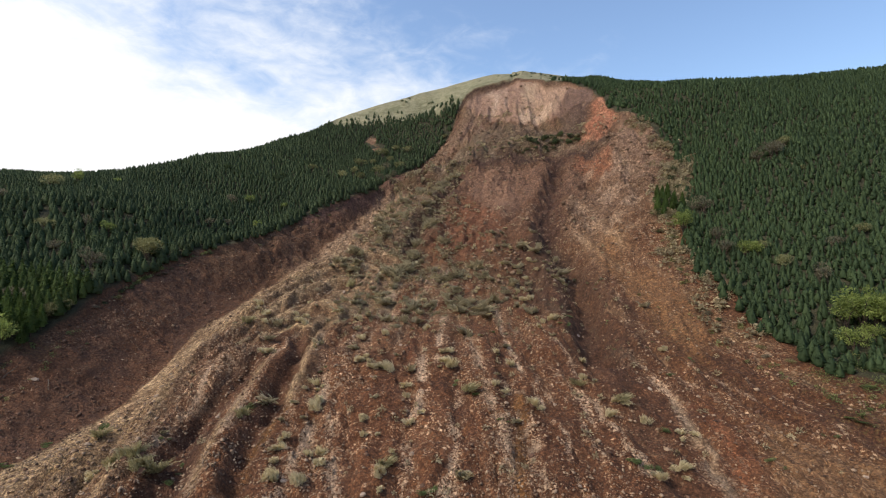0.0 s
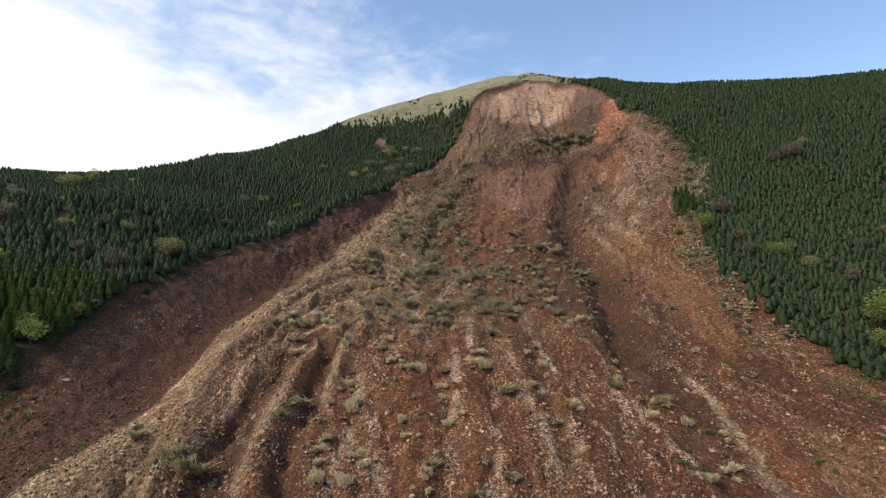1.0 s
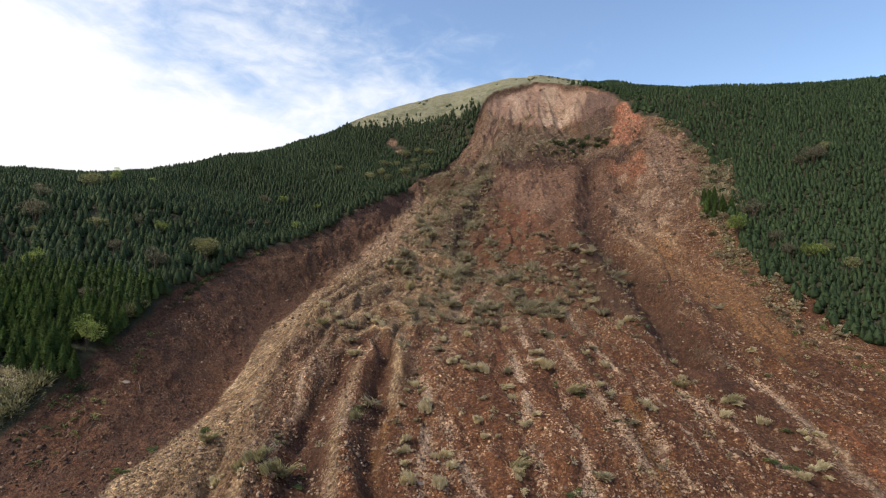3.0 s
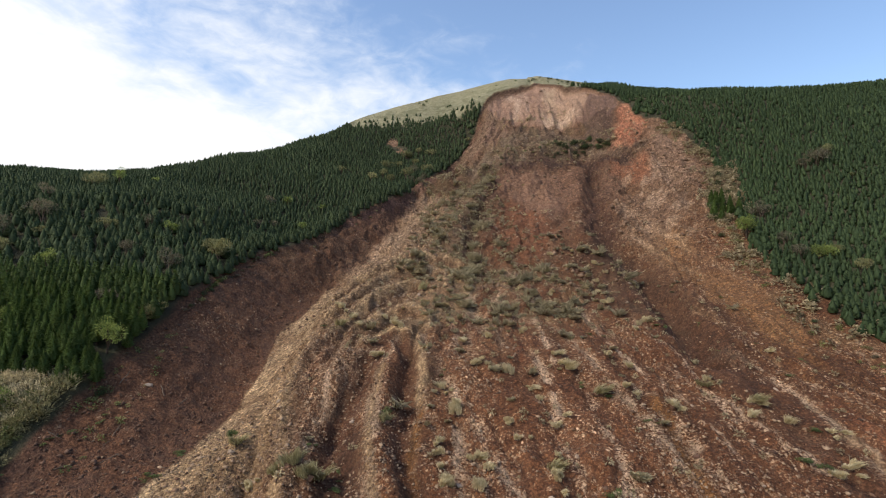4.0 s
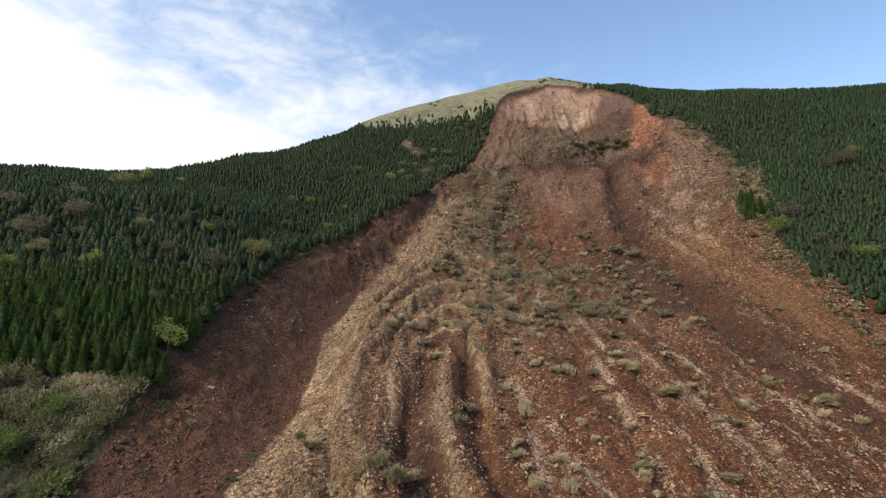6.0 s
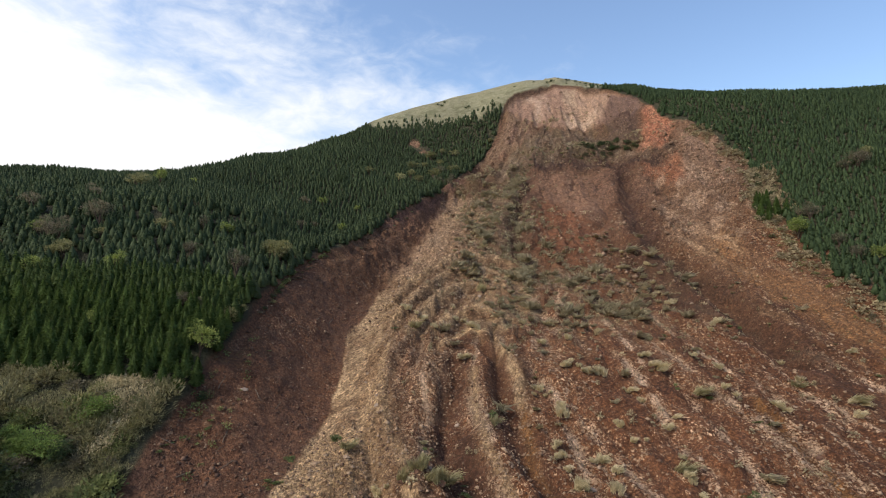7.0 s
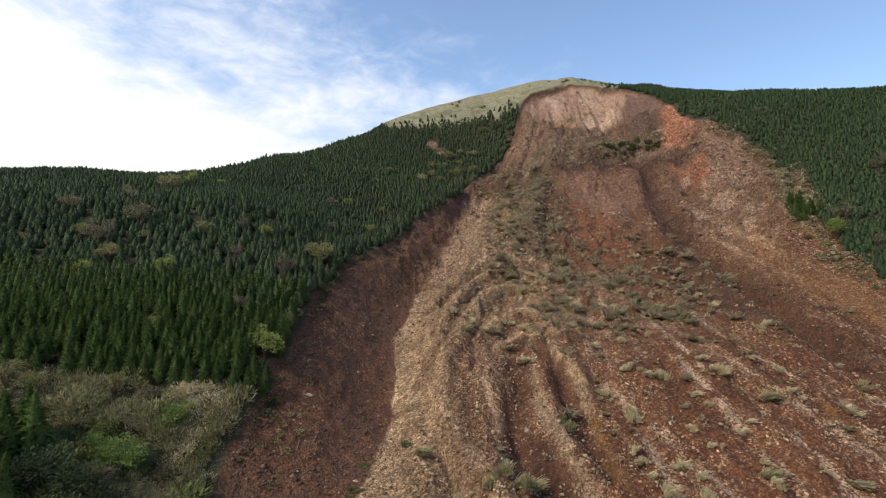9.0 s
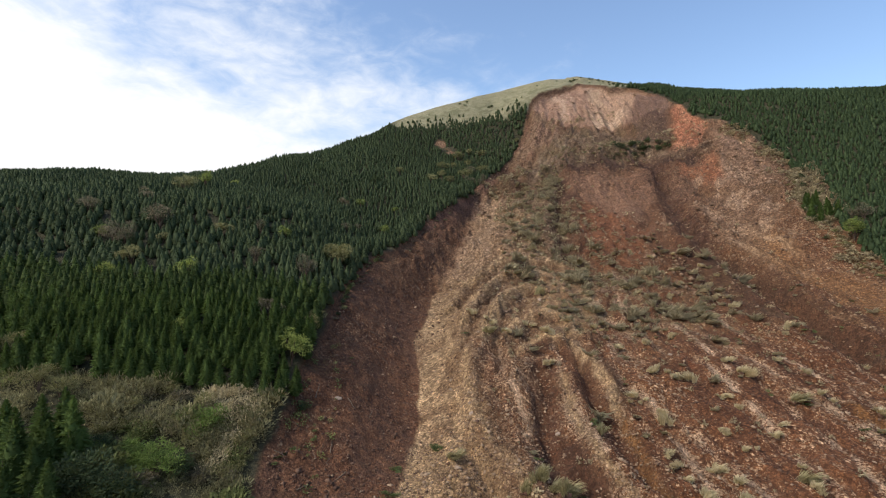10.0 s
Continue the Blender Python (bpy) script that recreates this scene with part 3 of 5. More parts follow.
def stone_trains(x, y):
    """Where broken stone gathers in trains, 0 to 1."""
    r = np.random.RandomState(41)
    l, e = line_x("gully", y), line_x("edge_east", y)
    wob = 0.5 * fractal(x / 3, y / 5, 2)
    t = 0 * x
    for path, width in TRAINS:
        t = np.maximum(t, stroke(x, y, path, width, wob))
    sway = 2.2 * fractal(x / 25, y / 18, 2) + wob
    for _ in range(46):
        place, top, long, width = r.uniform(0.12, 0.93), r.uniform(75, 200), r.uniform(14, 42), r.uniform(0.3, 0.8)
        mid = l + place * (e - l) + sway + r.uniform(-1, 1)
        t = np.maximum(t, r.uniform(0.5, 1) * np.exp(-((x - mid) / width) ** 2) * step(top, top - 6, y) * step(top - long, top - long + 8, y))
    return t * step(-0.75, 0.1, fractal(x / 2.2, y / 3.5, 3))


def ground():
    xs = spaced([(-2600, 300), (-800, 60), (-440, 12), (-200, 3), (-110, 0.46), (108, 3), (230, 12), (440, 60), (800, 300), (2600, 1)])
    ys = spaced([(-2600, 300), (-800, 60), (-200, 12), (0, 4), (48, 0.36), (130, 0.6), (262, 0.5), (320, 1.5), (340, 5), (460, 40), (860, 300), (2660, 1)])
    me, x, y = grid_mesh("ground", xs, ys)
    inside, u = slide(x, y)
    slid = step(-0.6, 0.6, inside)
    slid = np.maximum(slid, step(-9, -6, inside + 2 * fractal(x / 4, y / 4, 3)) * (x > 40) * step(148, 155, y) * step(182, 168, y))
    slid = np.maximum(slid, step(-4.5, -3, inside + 1.5 * fractal(x / 4, y / 4, 3)) * (x > 40) * step(155, 148, y))
    gully, crest, west = line_x("gully", y), line_x("crest", y), line_x("edge_west", y)
    wob = 1.8 * fractal(x / 6, y / 9, 3)
    # dark gully earth, its shaded side painted in up to the bank
    dark = step(0.5, -0.5, x - gully - 0.2 + 0.45 * wob) * step(215, 175, y)
    # forest-edge shade on the upper slide, painted as darker ground
    dark = np.maximum(dark, 0.55 * step(5, 0, x - west) * step(225, 250, y) * step(294, 284, y))
    # dark furrow east of the tongue
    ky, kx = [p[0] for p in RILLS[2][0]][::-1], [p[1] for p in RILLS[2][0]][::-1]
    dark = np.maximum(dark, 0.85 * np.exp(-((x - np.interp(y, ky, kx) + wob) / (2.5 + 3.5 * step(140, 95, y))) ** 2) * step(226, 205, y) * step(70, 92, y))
    dark = np.maximum(dark, 0.6 * blob(x, y, -6, 190, 6, 22))
    dark = np.maximum(dark, 0.95 * blob(x, y, 32, 219, 24, 7) + 0.5 * blob(x, y, 22, 188, 17, 26))
    dark = np.maximum(dark, 0.75 * blob(x, y, 65, 276, 6, 20) + 0.4 * blob(x, y, 40, 258, 26, 10))
    dark = np.maximum(dark, 0.32 * blob(x, y, 36, 106, 7, 20) + 0.35 * blob(x, y, 24, 128, 10, 12))
    # shadow line below the bench, painted into the dark mask
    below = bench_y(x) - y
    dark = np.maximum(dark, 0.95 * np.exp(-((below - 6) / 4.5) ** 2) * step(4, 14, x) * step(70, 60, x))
    dark = np.clip(0.85 * dark * (0.75 + 0.6 * step(-0.5, 0.5, fractal(x / 8, y / 10, 3))), 0, 1)
    # rill floors, darkened to paint in the shade of their sides
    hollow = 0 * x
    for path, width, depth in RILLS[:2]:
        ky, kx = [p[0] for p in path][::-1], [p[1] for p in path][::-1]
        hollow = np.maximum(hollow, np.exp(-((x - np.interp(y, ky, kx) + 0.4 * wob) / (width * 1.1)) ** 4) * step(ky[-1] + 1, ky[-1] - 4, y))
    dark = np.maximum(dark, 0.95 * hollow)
    tan = np.exp(-((x - 0.5 * (crest + gully) - 3 + wob) / (9 + 4 * step(110, 70, y))) ** 2) * step(232, 190, y) * step(-1, 2, x - gully + wob)
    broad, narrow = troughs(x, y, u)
    head = wall(x, y) * step(0, 2, inside)
    lobe = blob(x, y, 20, 184, 17, 30)
    patchy = step(-0.45, 0.35, fractal(u * 14 + 0.8 * fractal(x / 10, y / 16, 2), y / 24, 3))
    train = stone_trains(x, y) * step(0, 3, x - gully)
    train = np.maximum(train, 0.55 * step(3.5, 0.5, np.abs(x - gully - 3.5 + wob)) * step(165, 140, y))
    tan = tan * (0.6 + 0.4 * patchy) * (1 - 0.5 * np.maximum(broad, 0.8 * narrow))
    tan = np.maximum(tan, 0.35 * blob(x, y, -14, 130, 16, 22) * patchy)
    tan = np.maximum(tan, 0.5 * blob(x, y, 78, 178, 14, 44) + 0.2 * blob(x, y, 50, 122, 9, 26) + 0.5 * blob(x, y, -16, 210, 12, 26))
    tan = np.maximum(tan, 0.22 * step(225, 260, y) * patchy)
    # darker with depth in the fan's troughs
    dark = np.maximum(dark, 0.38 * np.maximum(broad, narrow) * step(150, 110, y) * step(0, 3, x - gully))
    tan = tan * (1 - 0.8 * blob(x, y, 18, 180, 17, 34))
    red = np.clip(0.3 * blob(x, y, 66, 160, 14, 45) + 0.4 * blob(x, y, 40, 68, 6, 16) + 0.3 * blob(x, y, 14, 165, 8, 14), 0, 1)
    red = step(0.15, 0.75, red * (0.9 + 0.7 * fractal(x / 4, y / 7, 3))) * np.minimum(red * 1.3, 1)
    pale = np.clip(0.62 * head * (1 - 0.75 * blob(x, y, 65, 276, 6, 20)) + 0.85 * blob(x, y, 82, 215, 8, 20) + 0.9 * blob(x, y, 48, 292, 6, 14) + 0.22 * blob(x, y, 46, 300, 26, 9) + 0.85 * blob(x, y, 2, 262, 10, 24) + 0.25 * blob(x, y, 84, 205, 9, 40), 0, 1)
    bald = bald_patch(x, y)
    slid = np.maximum(slid, step(0.35, 0.6, bald * (0.8 + 0.5 * fractal(x / 4, y / 4, 2))))
    grass = step(-2, 2, y - shoulder_y(x) + 3.5 * fractal(x / 6, y / 6, 3)) * step(-74, -66, x) * step(88, 80, x)
    grass = np.maximum(grass, 0.05 * step(79, 76, y) * step(10, -30, x) * (1 - slid))
    grass = np.maximum(grass, 0.4 * step(500, 700, np.abs(x) + np.abs(y - 150)))
    shoot = 0.8 * blob(x, y, 62, 70, 8, 9) + 0.5 * step(0.2, 0.7, fractal(x / 7, y / 7, 3)) * step(3, 1, np.abs(x - west - 2)) + 0.35 * blob(x, y, 45, 100, 9, 25)
    mat = 0.75 * np.exp(-((y - 124 - 0.25 * x) / 20) ** 2) * np.exp(-((x + 2) / 27) ** 2) + 0.95 * step(-6, 0, -below) * step(74, 60, x) * (1 - head) * step(300, 285, y)
    mat = mat + 0.75 * blob(x, y, -14, 192, 14, 34) + 0.5 * step(5, 1, np.abs(x - line_x("edge_east", y) + 3)) * step(235, 215, y) + 0.5 * blob(x, y, 40, 276, 20, 6)
    mat = np.clip(mat, 0, 1) * step(-0.35, 0.45, fractal(x / 5 + 40, y / 5, 4))
    # kinds of earth and broken rock, patch by patch, with some shade painted in
    xw, yw = x + 1.8 * fractal(x / 5, y / 5, 4), y + 2.6 * fractal(x / 6 + 9, y / 6, 4)
    upper = step(132, 152, yw - 0.1 * x) * slid
    speckled = step(0.0, 0.45, fractal(x / 3 + 8, y / 4, 3))
    clumped = step(0.05, 0.5, fractal(x / 4.5 + 70, y / 4.5, 4))
    streaked = step(0.0, 0.45, fractal(x / 1.6 + 0.3 * fractal(x / 5, y / 5, 2), y / 15, 3))
    wash = np.zeros((len(x), 4))

    def lay(mask, colour, amount=1.0, where=slid):
        m = np.clip(mask * amount * where, 0, 1)[:, None]
        wash[:, :3] = wash[:, :3] * (1 - m) + np.array(colour) * m
        wash[:, 3:] = np.maximum(wash[:, 3:], m)

    spot = lambda corners, soft=1.6: area(xw, yw, corners, soft)
    run = lambda path, width: ribbon(xw, yw, path, width)
    xf, yf = x + 0.55 * fractal(x / 2, y / 2.6, 3), y + 0.9 * fractal(x / 2 + 5, y / 2, 3)
    spot_near = lambda corners, soft=0.9: area(xf, yf, corners, soft)
    run_near = lambda path, width: ribbon(xf, yf, path, width)
    # the whole upper slide, then its parts from the fan's head upwards
    lay(1 + 0 * x, (0.145, 0.080, 0.050), 0.75, upper)
    lay(speckled, (0.195, 0.118, 0.076), 0.5, upper)
    lay(spot([(57, 150), (73, 168), (83, 189), (87, 205), (70, 205), (45, 178), (39, 151), (39, 130), (48, 126)], 4), (0.225, 0.142, 0.092), 0.95)
    lay(spot([(57, 150), (73, 168), (83, 189), (87, 205), (70, 205), (45, 178), (39, 151), (39, 130), (48, 126)], 4) * speckled, (0.34, 0.228, 0.152), 0.6)
    lay(spot([(48, 148), (54, 146), (54, 136), (47, 131), (40, 133)], 3), (0.25, 0.135, 0.072), 0.8)
    lay(spot([(79, 221), (85, 205), (83, 189), (76, 178), (62, 190), (66, 198), (73, 209)], 2), (0.325, 0.212, 0.150), 0.95)
    lay(spot([(64, 220), (70, 203), (66, 193), (58, 197), (54, 206)], 2), (0.29, 0.125, 0.072), 0.9)
    lay(spot([(64, 220), (70, 203), (66, 193), (58, 197), (54, 206)], 2) * streaked, (0.40, 0.20, 0.12), 0.6)
    # the west shoulder: pale scree along the crest, rafts of turf, a dark furrow
    lay(spot([(-29, 229), (-12, 224), (-15, 186), (-22, 157), (-30, 150), (-41, 140), (-52, 140), (-47, 165), (-34, 202)], 3), (0.40, 0.272, 0.175), 0.95)
    lay(spot([(-29, 229), (-12, 224), (-15, 186), (-22, 157), (-30, 150), (-41, 140), (-52, 140), (-47, 165), (-34, 202)], 3) * clumped, (0.180, 0.132, 0.080), 0.6)
    lay(spot_near([(-29.5, 229), (-19, 229), (-20, 210), (-28, 185), (-37, 152), (-50, 140), (-46.6, 152), (-40, 185), (-34.9, 206)], 1.2) * (0.5 + 0.5 * speckled), (0.52, 0.375, 0.255), 0.85)
    lay(spot([(-12, 231), (10, 232), (5, 206), (-8, 166), (-4, 150), (-15, 145), (-22, 157), (-15, 186)], 3), (0.150, 0.100, 0.064), 0.95)
    lay(spot([(-12, 231), (10, 232), (5, 206), (-8, 166), (-4, 150), (-15, 145), (-22, 157), (-15, 186)], 3) * clumped, (0.27, 0.215, 0.135), 0.7)
    lay(run([(11, 221), (2.5, 204), (-4, 184), (-9, 165), (-11, 152)], 2.8), (0.085, 0.042, 0.030), 0.9)
    # the middle tongue
    lay(spot([(10, 226), (30, 228), (43, 212), (36, 190), (23, 174), (18, 180), (9, 198)], 3), (0.190, 0.112, 0.076), 0.95)
    lay(spot([(14, 214), (24, 216), (26, 190), (20, 184)], 3), (0.255, 0.150, 0.098), 0.7)
    lay(spot([(9, 198), (19, 181), (22, 168), (11, 147), (1, 143), (-6, 149), (-3, 170)], 2.5), (0.178, 0.078, 0.043), 0.95)
    lay(spot([(44, 222), (52, 216), (58, 200), (52, 186), (40, 190), (38, 205)], 4), (0.170, 0.105, 0.078), 0.8)
    # the dark furrow east of the tongue and the darker ground that it opens on
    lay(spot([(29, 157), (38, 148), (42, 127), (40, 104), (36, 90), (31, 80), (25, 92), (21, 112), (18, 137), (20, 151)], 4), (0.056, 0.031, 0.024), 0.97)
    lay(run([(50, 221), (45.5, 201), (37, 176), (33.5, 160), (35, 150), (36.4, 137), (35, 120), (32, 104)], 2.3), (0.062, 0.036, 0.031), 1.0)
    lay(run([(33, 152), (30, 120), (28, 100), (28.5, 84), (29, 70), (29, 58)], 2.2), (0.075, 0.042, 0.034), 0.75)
    lay(spot([(22, 158), (41, 147), (38, 123), (12, 119), (14, 140)], 4) * (0.55 + 0.45 * streaked), (0.088, 0.044, 0.030), 0.75)
    lay(spot([(63, 211), (76, 194), (72, 163), (66, 151), (53, 144), (50, 165), (46, 178)], 3) * speckled, (0.40, 0.285, 0.205), 0.75)
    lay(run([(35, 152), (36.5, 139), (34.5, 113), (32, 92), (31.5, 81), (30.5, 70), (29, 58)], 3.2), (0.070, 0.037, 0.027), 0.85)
    lay(run_near([(39.5, 157), (44, 138), (48.5, 129), (50.5, 118), (49.5, 106), (47.5, 99)], 1.3) * (0.35 + 0.65 * streaked), (0.43, 0.315, 0.235), 0.85)
    lay(run_near([(47, 160), (51, 141), (54, 129), (55, 115), (56, 108)], 1.5) * (0.35 + 0.65 * streaked), (0.43, 0.31, 0.225), 0.85)
    lay(run_near([(37.5, 112), (39, 102), (41, 94.6), (40.5, 86)], 0.9) * (0.35 + 0.65 * streaked), (0.42, 0.30, 0.215), 0.8)
    # the bench of turf and rubble below the head
    lay(spot([(24, 271), (57, 261), (64, 231), (75, 214), (69, 209), (51, 231), (28, 228), (2, 231), (-9, 232), (1, 255)], 3), (0.150, 0.108, 0.076), 0.95)
    lay(spot([(24, 271), (57, 261), (64, 231), (75, 214), (69, 209), (51, 231), (28, 228), (2, 231), (-9, 232), (1, 255)], 3) * clumped, (0.075, 0.056, 0.042), 0.8)
    lay(spot([(24, 271), (57, 261), (64, 231), (75, 214), (69, 209), (51, 231), (28, 228), (2, 231), (-9, 232), (1, 255)], 3) * speckled, (0.285, 0.225, 0.165), 0.6)
    # the bench's shadow again, as a painted dark band at its foot
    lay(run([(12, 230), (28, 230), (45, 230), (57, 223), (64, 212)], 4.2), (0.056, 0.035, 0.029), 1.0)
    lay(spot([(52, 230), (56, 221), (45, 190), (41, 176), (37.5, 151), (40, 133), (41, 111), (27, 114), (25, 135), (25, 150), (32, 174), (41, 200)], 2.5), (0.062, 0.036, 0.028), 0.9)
    lay(spot([(9, 231), (11, 220), (1, 185), (-6.7, 164), (-10.5, 166), (-3.6, 191)], 2), (0.070, 0.038, 0.028), 0.9)
    lay(step(0.3, 0.6, bald), (0.29, 0.185, 0.125), 0.9)
    # the head scarp
    lay(spot([(15, 293), (24, 281), (24, 264), (8, 262), (-8, 258), (-1, 268), (8, 281)], 2.5), (0.275, 0.178, 0.132), 0.95)
    lay(spot([(15, 293), (24, 281), (24, 264), (8, 262), (-8, 258), (-1, 268), (8, 281)], 2.5) * streaked, (0.205, 0.128, 0.096), 0.6)
    lay(head, (0.215, 0.138, 0.106), 0.95)
    lay(head * streaked, (0.275, 0.182, 0.138), 0.6)
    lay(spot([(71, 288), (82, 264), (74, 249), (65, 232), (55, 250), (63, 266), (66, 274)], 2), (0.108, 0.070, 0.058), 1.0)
    lay(spot([(51, 303), (62, 299), (71, 292), (70, 278), (63, 270), (52, 268), (41, 265), (45, 284)], 1.6), (0.300, 0.205, 0.150), 0.95)
    lay(spot([(43, 278), (55, 276), (63, 273), (54, 268), (41, 265)], 1.8), (0.37, 0.275, 0.205), 0.85)
    lay(spot([(49, 303), (56, 301), (53, 285), (46, 285)], 1.6), (0.36, 0.265, 0.185), 0.8)
    lay(run([(28, 302), (32, 296), (29, 281)], 2.2) + 0.7 * run([(36, 305), (38, 296), (35, 284)], 1.6), (0.35, 0.270, 0.215), 0.7)
    lay(run([(41, 304), (41, 290), (37, 276)], 1.6), (0.15, 0.094, 0.072), 0.6)
    lay(spot([(80, 256), (86, 244), (85, 232), (77, 225), (68, 217), (63, 227), (74, 247)], 1.6), (0.39, 0.170, 0.105), 1.0)
    lay(spot([(80, 256), (86, 244), (85, 232), (77, 225), (68, 217), (63, 227), (74, 247)], 1.6) * streaked, (0.48, 0.245, 0.155), 0.7)
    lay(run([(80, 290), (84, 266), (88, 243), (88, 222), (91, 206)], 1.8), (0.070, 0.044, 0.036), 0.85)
    # mauve strip that paints in the shade along the forest edge
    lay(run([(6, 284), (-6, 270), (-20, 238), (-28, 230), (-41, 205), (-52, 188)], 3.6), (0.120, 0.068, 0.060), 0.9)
    lay(step(1.5, -2.5, inside) * (x > 40) * step(135, 148, y) * step(188, 172, y), (0.105, 0.076, 0.050), 0.9)
    # shadow line under the overhanging grass lip, painted dark
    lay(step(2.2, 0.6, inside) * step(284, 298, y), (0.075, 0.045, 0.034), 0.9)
    # the fan: pale bank above the gully, ochre strips, floors of the rills with painted shade, bare red earth
    lay(step(-6, 10, xw) * step(150, 125, yw) * (0.3 + 0.7 * streaked), (0.125, 0.058, 0.034), 0.42)
    # pale stone, with the sunlit side of the bank painted in
    bank = step(-0.4, 0.4, x - gully + 0.45 * wob) * step(13, 6, xw - gully) * step(158, 138, y)
    lay(bank, (0.57, 0.425, 0.300), 0.92)
    lay(bank * step(0.1, 0.5, fractal(x / 2.2 + 30, y / 6, 3)), (0.185, 0.100, 0.058), 0.6)
    lay(bank * clumped, (0.255, 0.162, 0.102), 0.6)
    lay(bank * step(7, 2, xw - gully) * speckled, (0.56, 0.44, 0.32), 0.6)
    lay(spot_near([(-61, 64), (-61, 74), (-57, 81), (-48, 80), (-45, 72), (-46, 60)], 2), (0.46, 0.335, 0.215), 0.7)
    lay(spot_near([(54, 126), (56, 117), (54, 104), (53, 94), (46, 88), (43, 96), (44, 118), (44, 133)], 3), (0.235, 0.128, 0.066), 0.8)
    lay(spot_near([(46, 73), (50, 66), (56, 60), (54, 48), (40, 48), (39, 58)], 2.5), (0.27, 0.165, 0.098), 0.75)
    lay(run_near([(-24.6, 88), (-25.7, 79), (-26.7, 71), (-26.8, 64), (-26, 52)], 1.3), (0.215, 0.115, 0.050), 0.9)
    lay(run_near([(12.6, 80), (11.6, 73), (10.1, 64.6), (9, 58), (8, 48)], 1.3), (0.215, 0.112, 0.047), 0.9)
    lay(spot_near([(-8.2, 104.6), (-4.5, 101), (-4.4, 92), (-8.7, 94)], 1.5), (0.155, 0.058, 0.032), 0.8)
    # dark rill floors, with the shadow along the sides painted in
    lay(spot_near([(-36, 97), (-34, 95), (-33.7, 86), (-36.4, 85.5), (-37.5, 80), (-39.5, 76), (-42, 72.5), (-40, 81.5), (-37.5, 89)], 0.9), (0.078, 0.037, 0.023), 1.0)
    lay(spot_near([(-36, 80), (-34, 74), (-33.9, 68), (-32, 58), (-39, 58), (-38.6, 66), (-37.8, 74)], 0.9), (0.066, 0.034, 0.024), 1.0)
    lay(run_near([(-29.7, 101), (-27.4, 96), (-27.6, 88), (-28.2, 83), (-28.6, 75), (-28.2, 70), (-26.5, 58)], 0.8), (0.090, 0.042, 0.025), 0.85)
    lay(spot_near([(-53, 138), (-42, 151), (-21, 156), (-10, 142), (-13, 120), (-23, 105), (-40, 104), (-50, 112)], 3), (0.385, 0.285, 0.198), 0.75)
    # paler along each arch, darker in the dip beside it
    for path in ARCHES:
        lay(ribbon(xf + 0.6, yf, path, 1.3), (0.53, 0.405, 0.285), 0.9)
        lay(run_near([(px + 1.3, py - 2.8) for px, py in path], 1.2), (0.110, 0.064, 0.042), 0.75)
    lay(run_near([(-11, 133), (-14.2, 125), (-14, 118)], 1.3), (0.46, 0.375, 0.285), 0.85)
    lay(run_near([(-32.7, 90), (-33.2, 82), (-33, 77.5), (-33, 72), (-32.6, 67), (-31, 60)], 0.8), (0.46, 0.34, 0.225), 0.8)
    lay(run_near([(37, 79.5), (35.6, 71), (35.4, 66), (34.4, 60), (33, 50)], 1.0), (0.47, 0.36, 0.28), 0.8)
    lay(run_near([(39.5, 72), (38.5, 66), (37.2, 59), (36, 50)], 1.2), (0.29, 0.120, 0.066), 0.75)
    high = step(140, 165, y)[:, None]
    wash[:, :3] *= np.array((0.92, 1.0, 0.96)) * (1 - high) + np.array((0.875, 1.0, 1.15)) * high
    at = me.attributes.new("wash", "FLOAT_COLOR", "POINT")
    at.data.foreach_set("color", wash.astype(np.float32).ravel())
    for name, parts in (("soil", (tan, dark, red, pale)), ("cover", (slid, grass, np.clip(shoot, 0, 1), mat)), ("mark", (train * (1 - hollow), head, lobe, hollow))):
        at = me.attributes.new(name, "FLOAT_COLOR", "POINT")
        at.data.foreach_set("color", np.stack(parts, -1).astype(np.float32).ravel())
    at = me.attributes.new("flow", "FLOAT_VECTOR", "POINT")
    bend = 0.6 * fractal(x / 14, y / 22, 2)
    at.data.foreach_set("vector", np.stack([u * 9 + bend, y / 26, 40 * step(110, 170, y) * (1 - head) * (1 - 0.8 * lobe)], -1).astype(np.float32).ravel())
    me.materials.append(GROUND)
    return tagged(new("ground", me), "mountainside of forest soil cut by a bare red-brown landslide", "mountainside", kind="structure")


ground()
# ---------------------------------------------------------------- builders
rng = np.random.RandomState(11)


def tri_mesh(name, verts, tris, material, tint=None):
    me = bpy.data.meshes.new(name)
    verts, tris = np.asarray(verts, float), np.asarray(tris, int)
    me.vertices.add(len(verts))
    me.vertices.foreach_set("co", verts.ravel())
    me.loops.add(tris.size)
    me.loops.foreach_set("vertex_index", tris.ravel())
    me.polygons.add(len(tris))
    me.polygons.foreach_set("loop_start", np.arange(len(tris)) * 3)
    me.update(calc_edges=True)
    if tint is not None:
        me.attributes.new("tint", "FLOAT", "POINT").data.foreach_set("value", np.asarray(tint, np.float32))
    me.materials.append(material)
    return me


def merge(pieces):
    vs, ts, n = [], [], 0
    for v, t in pieces:
        vs.append(v)
        ts.append(np.asarray(t) + n)
        n += len(v)
    return np.concatenate(vs), np.concatenate(ts)


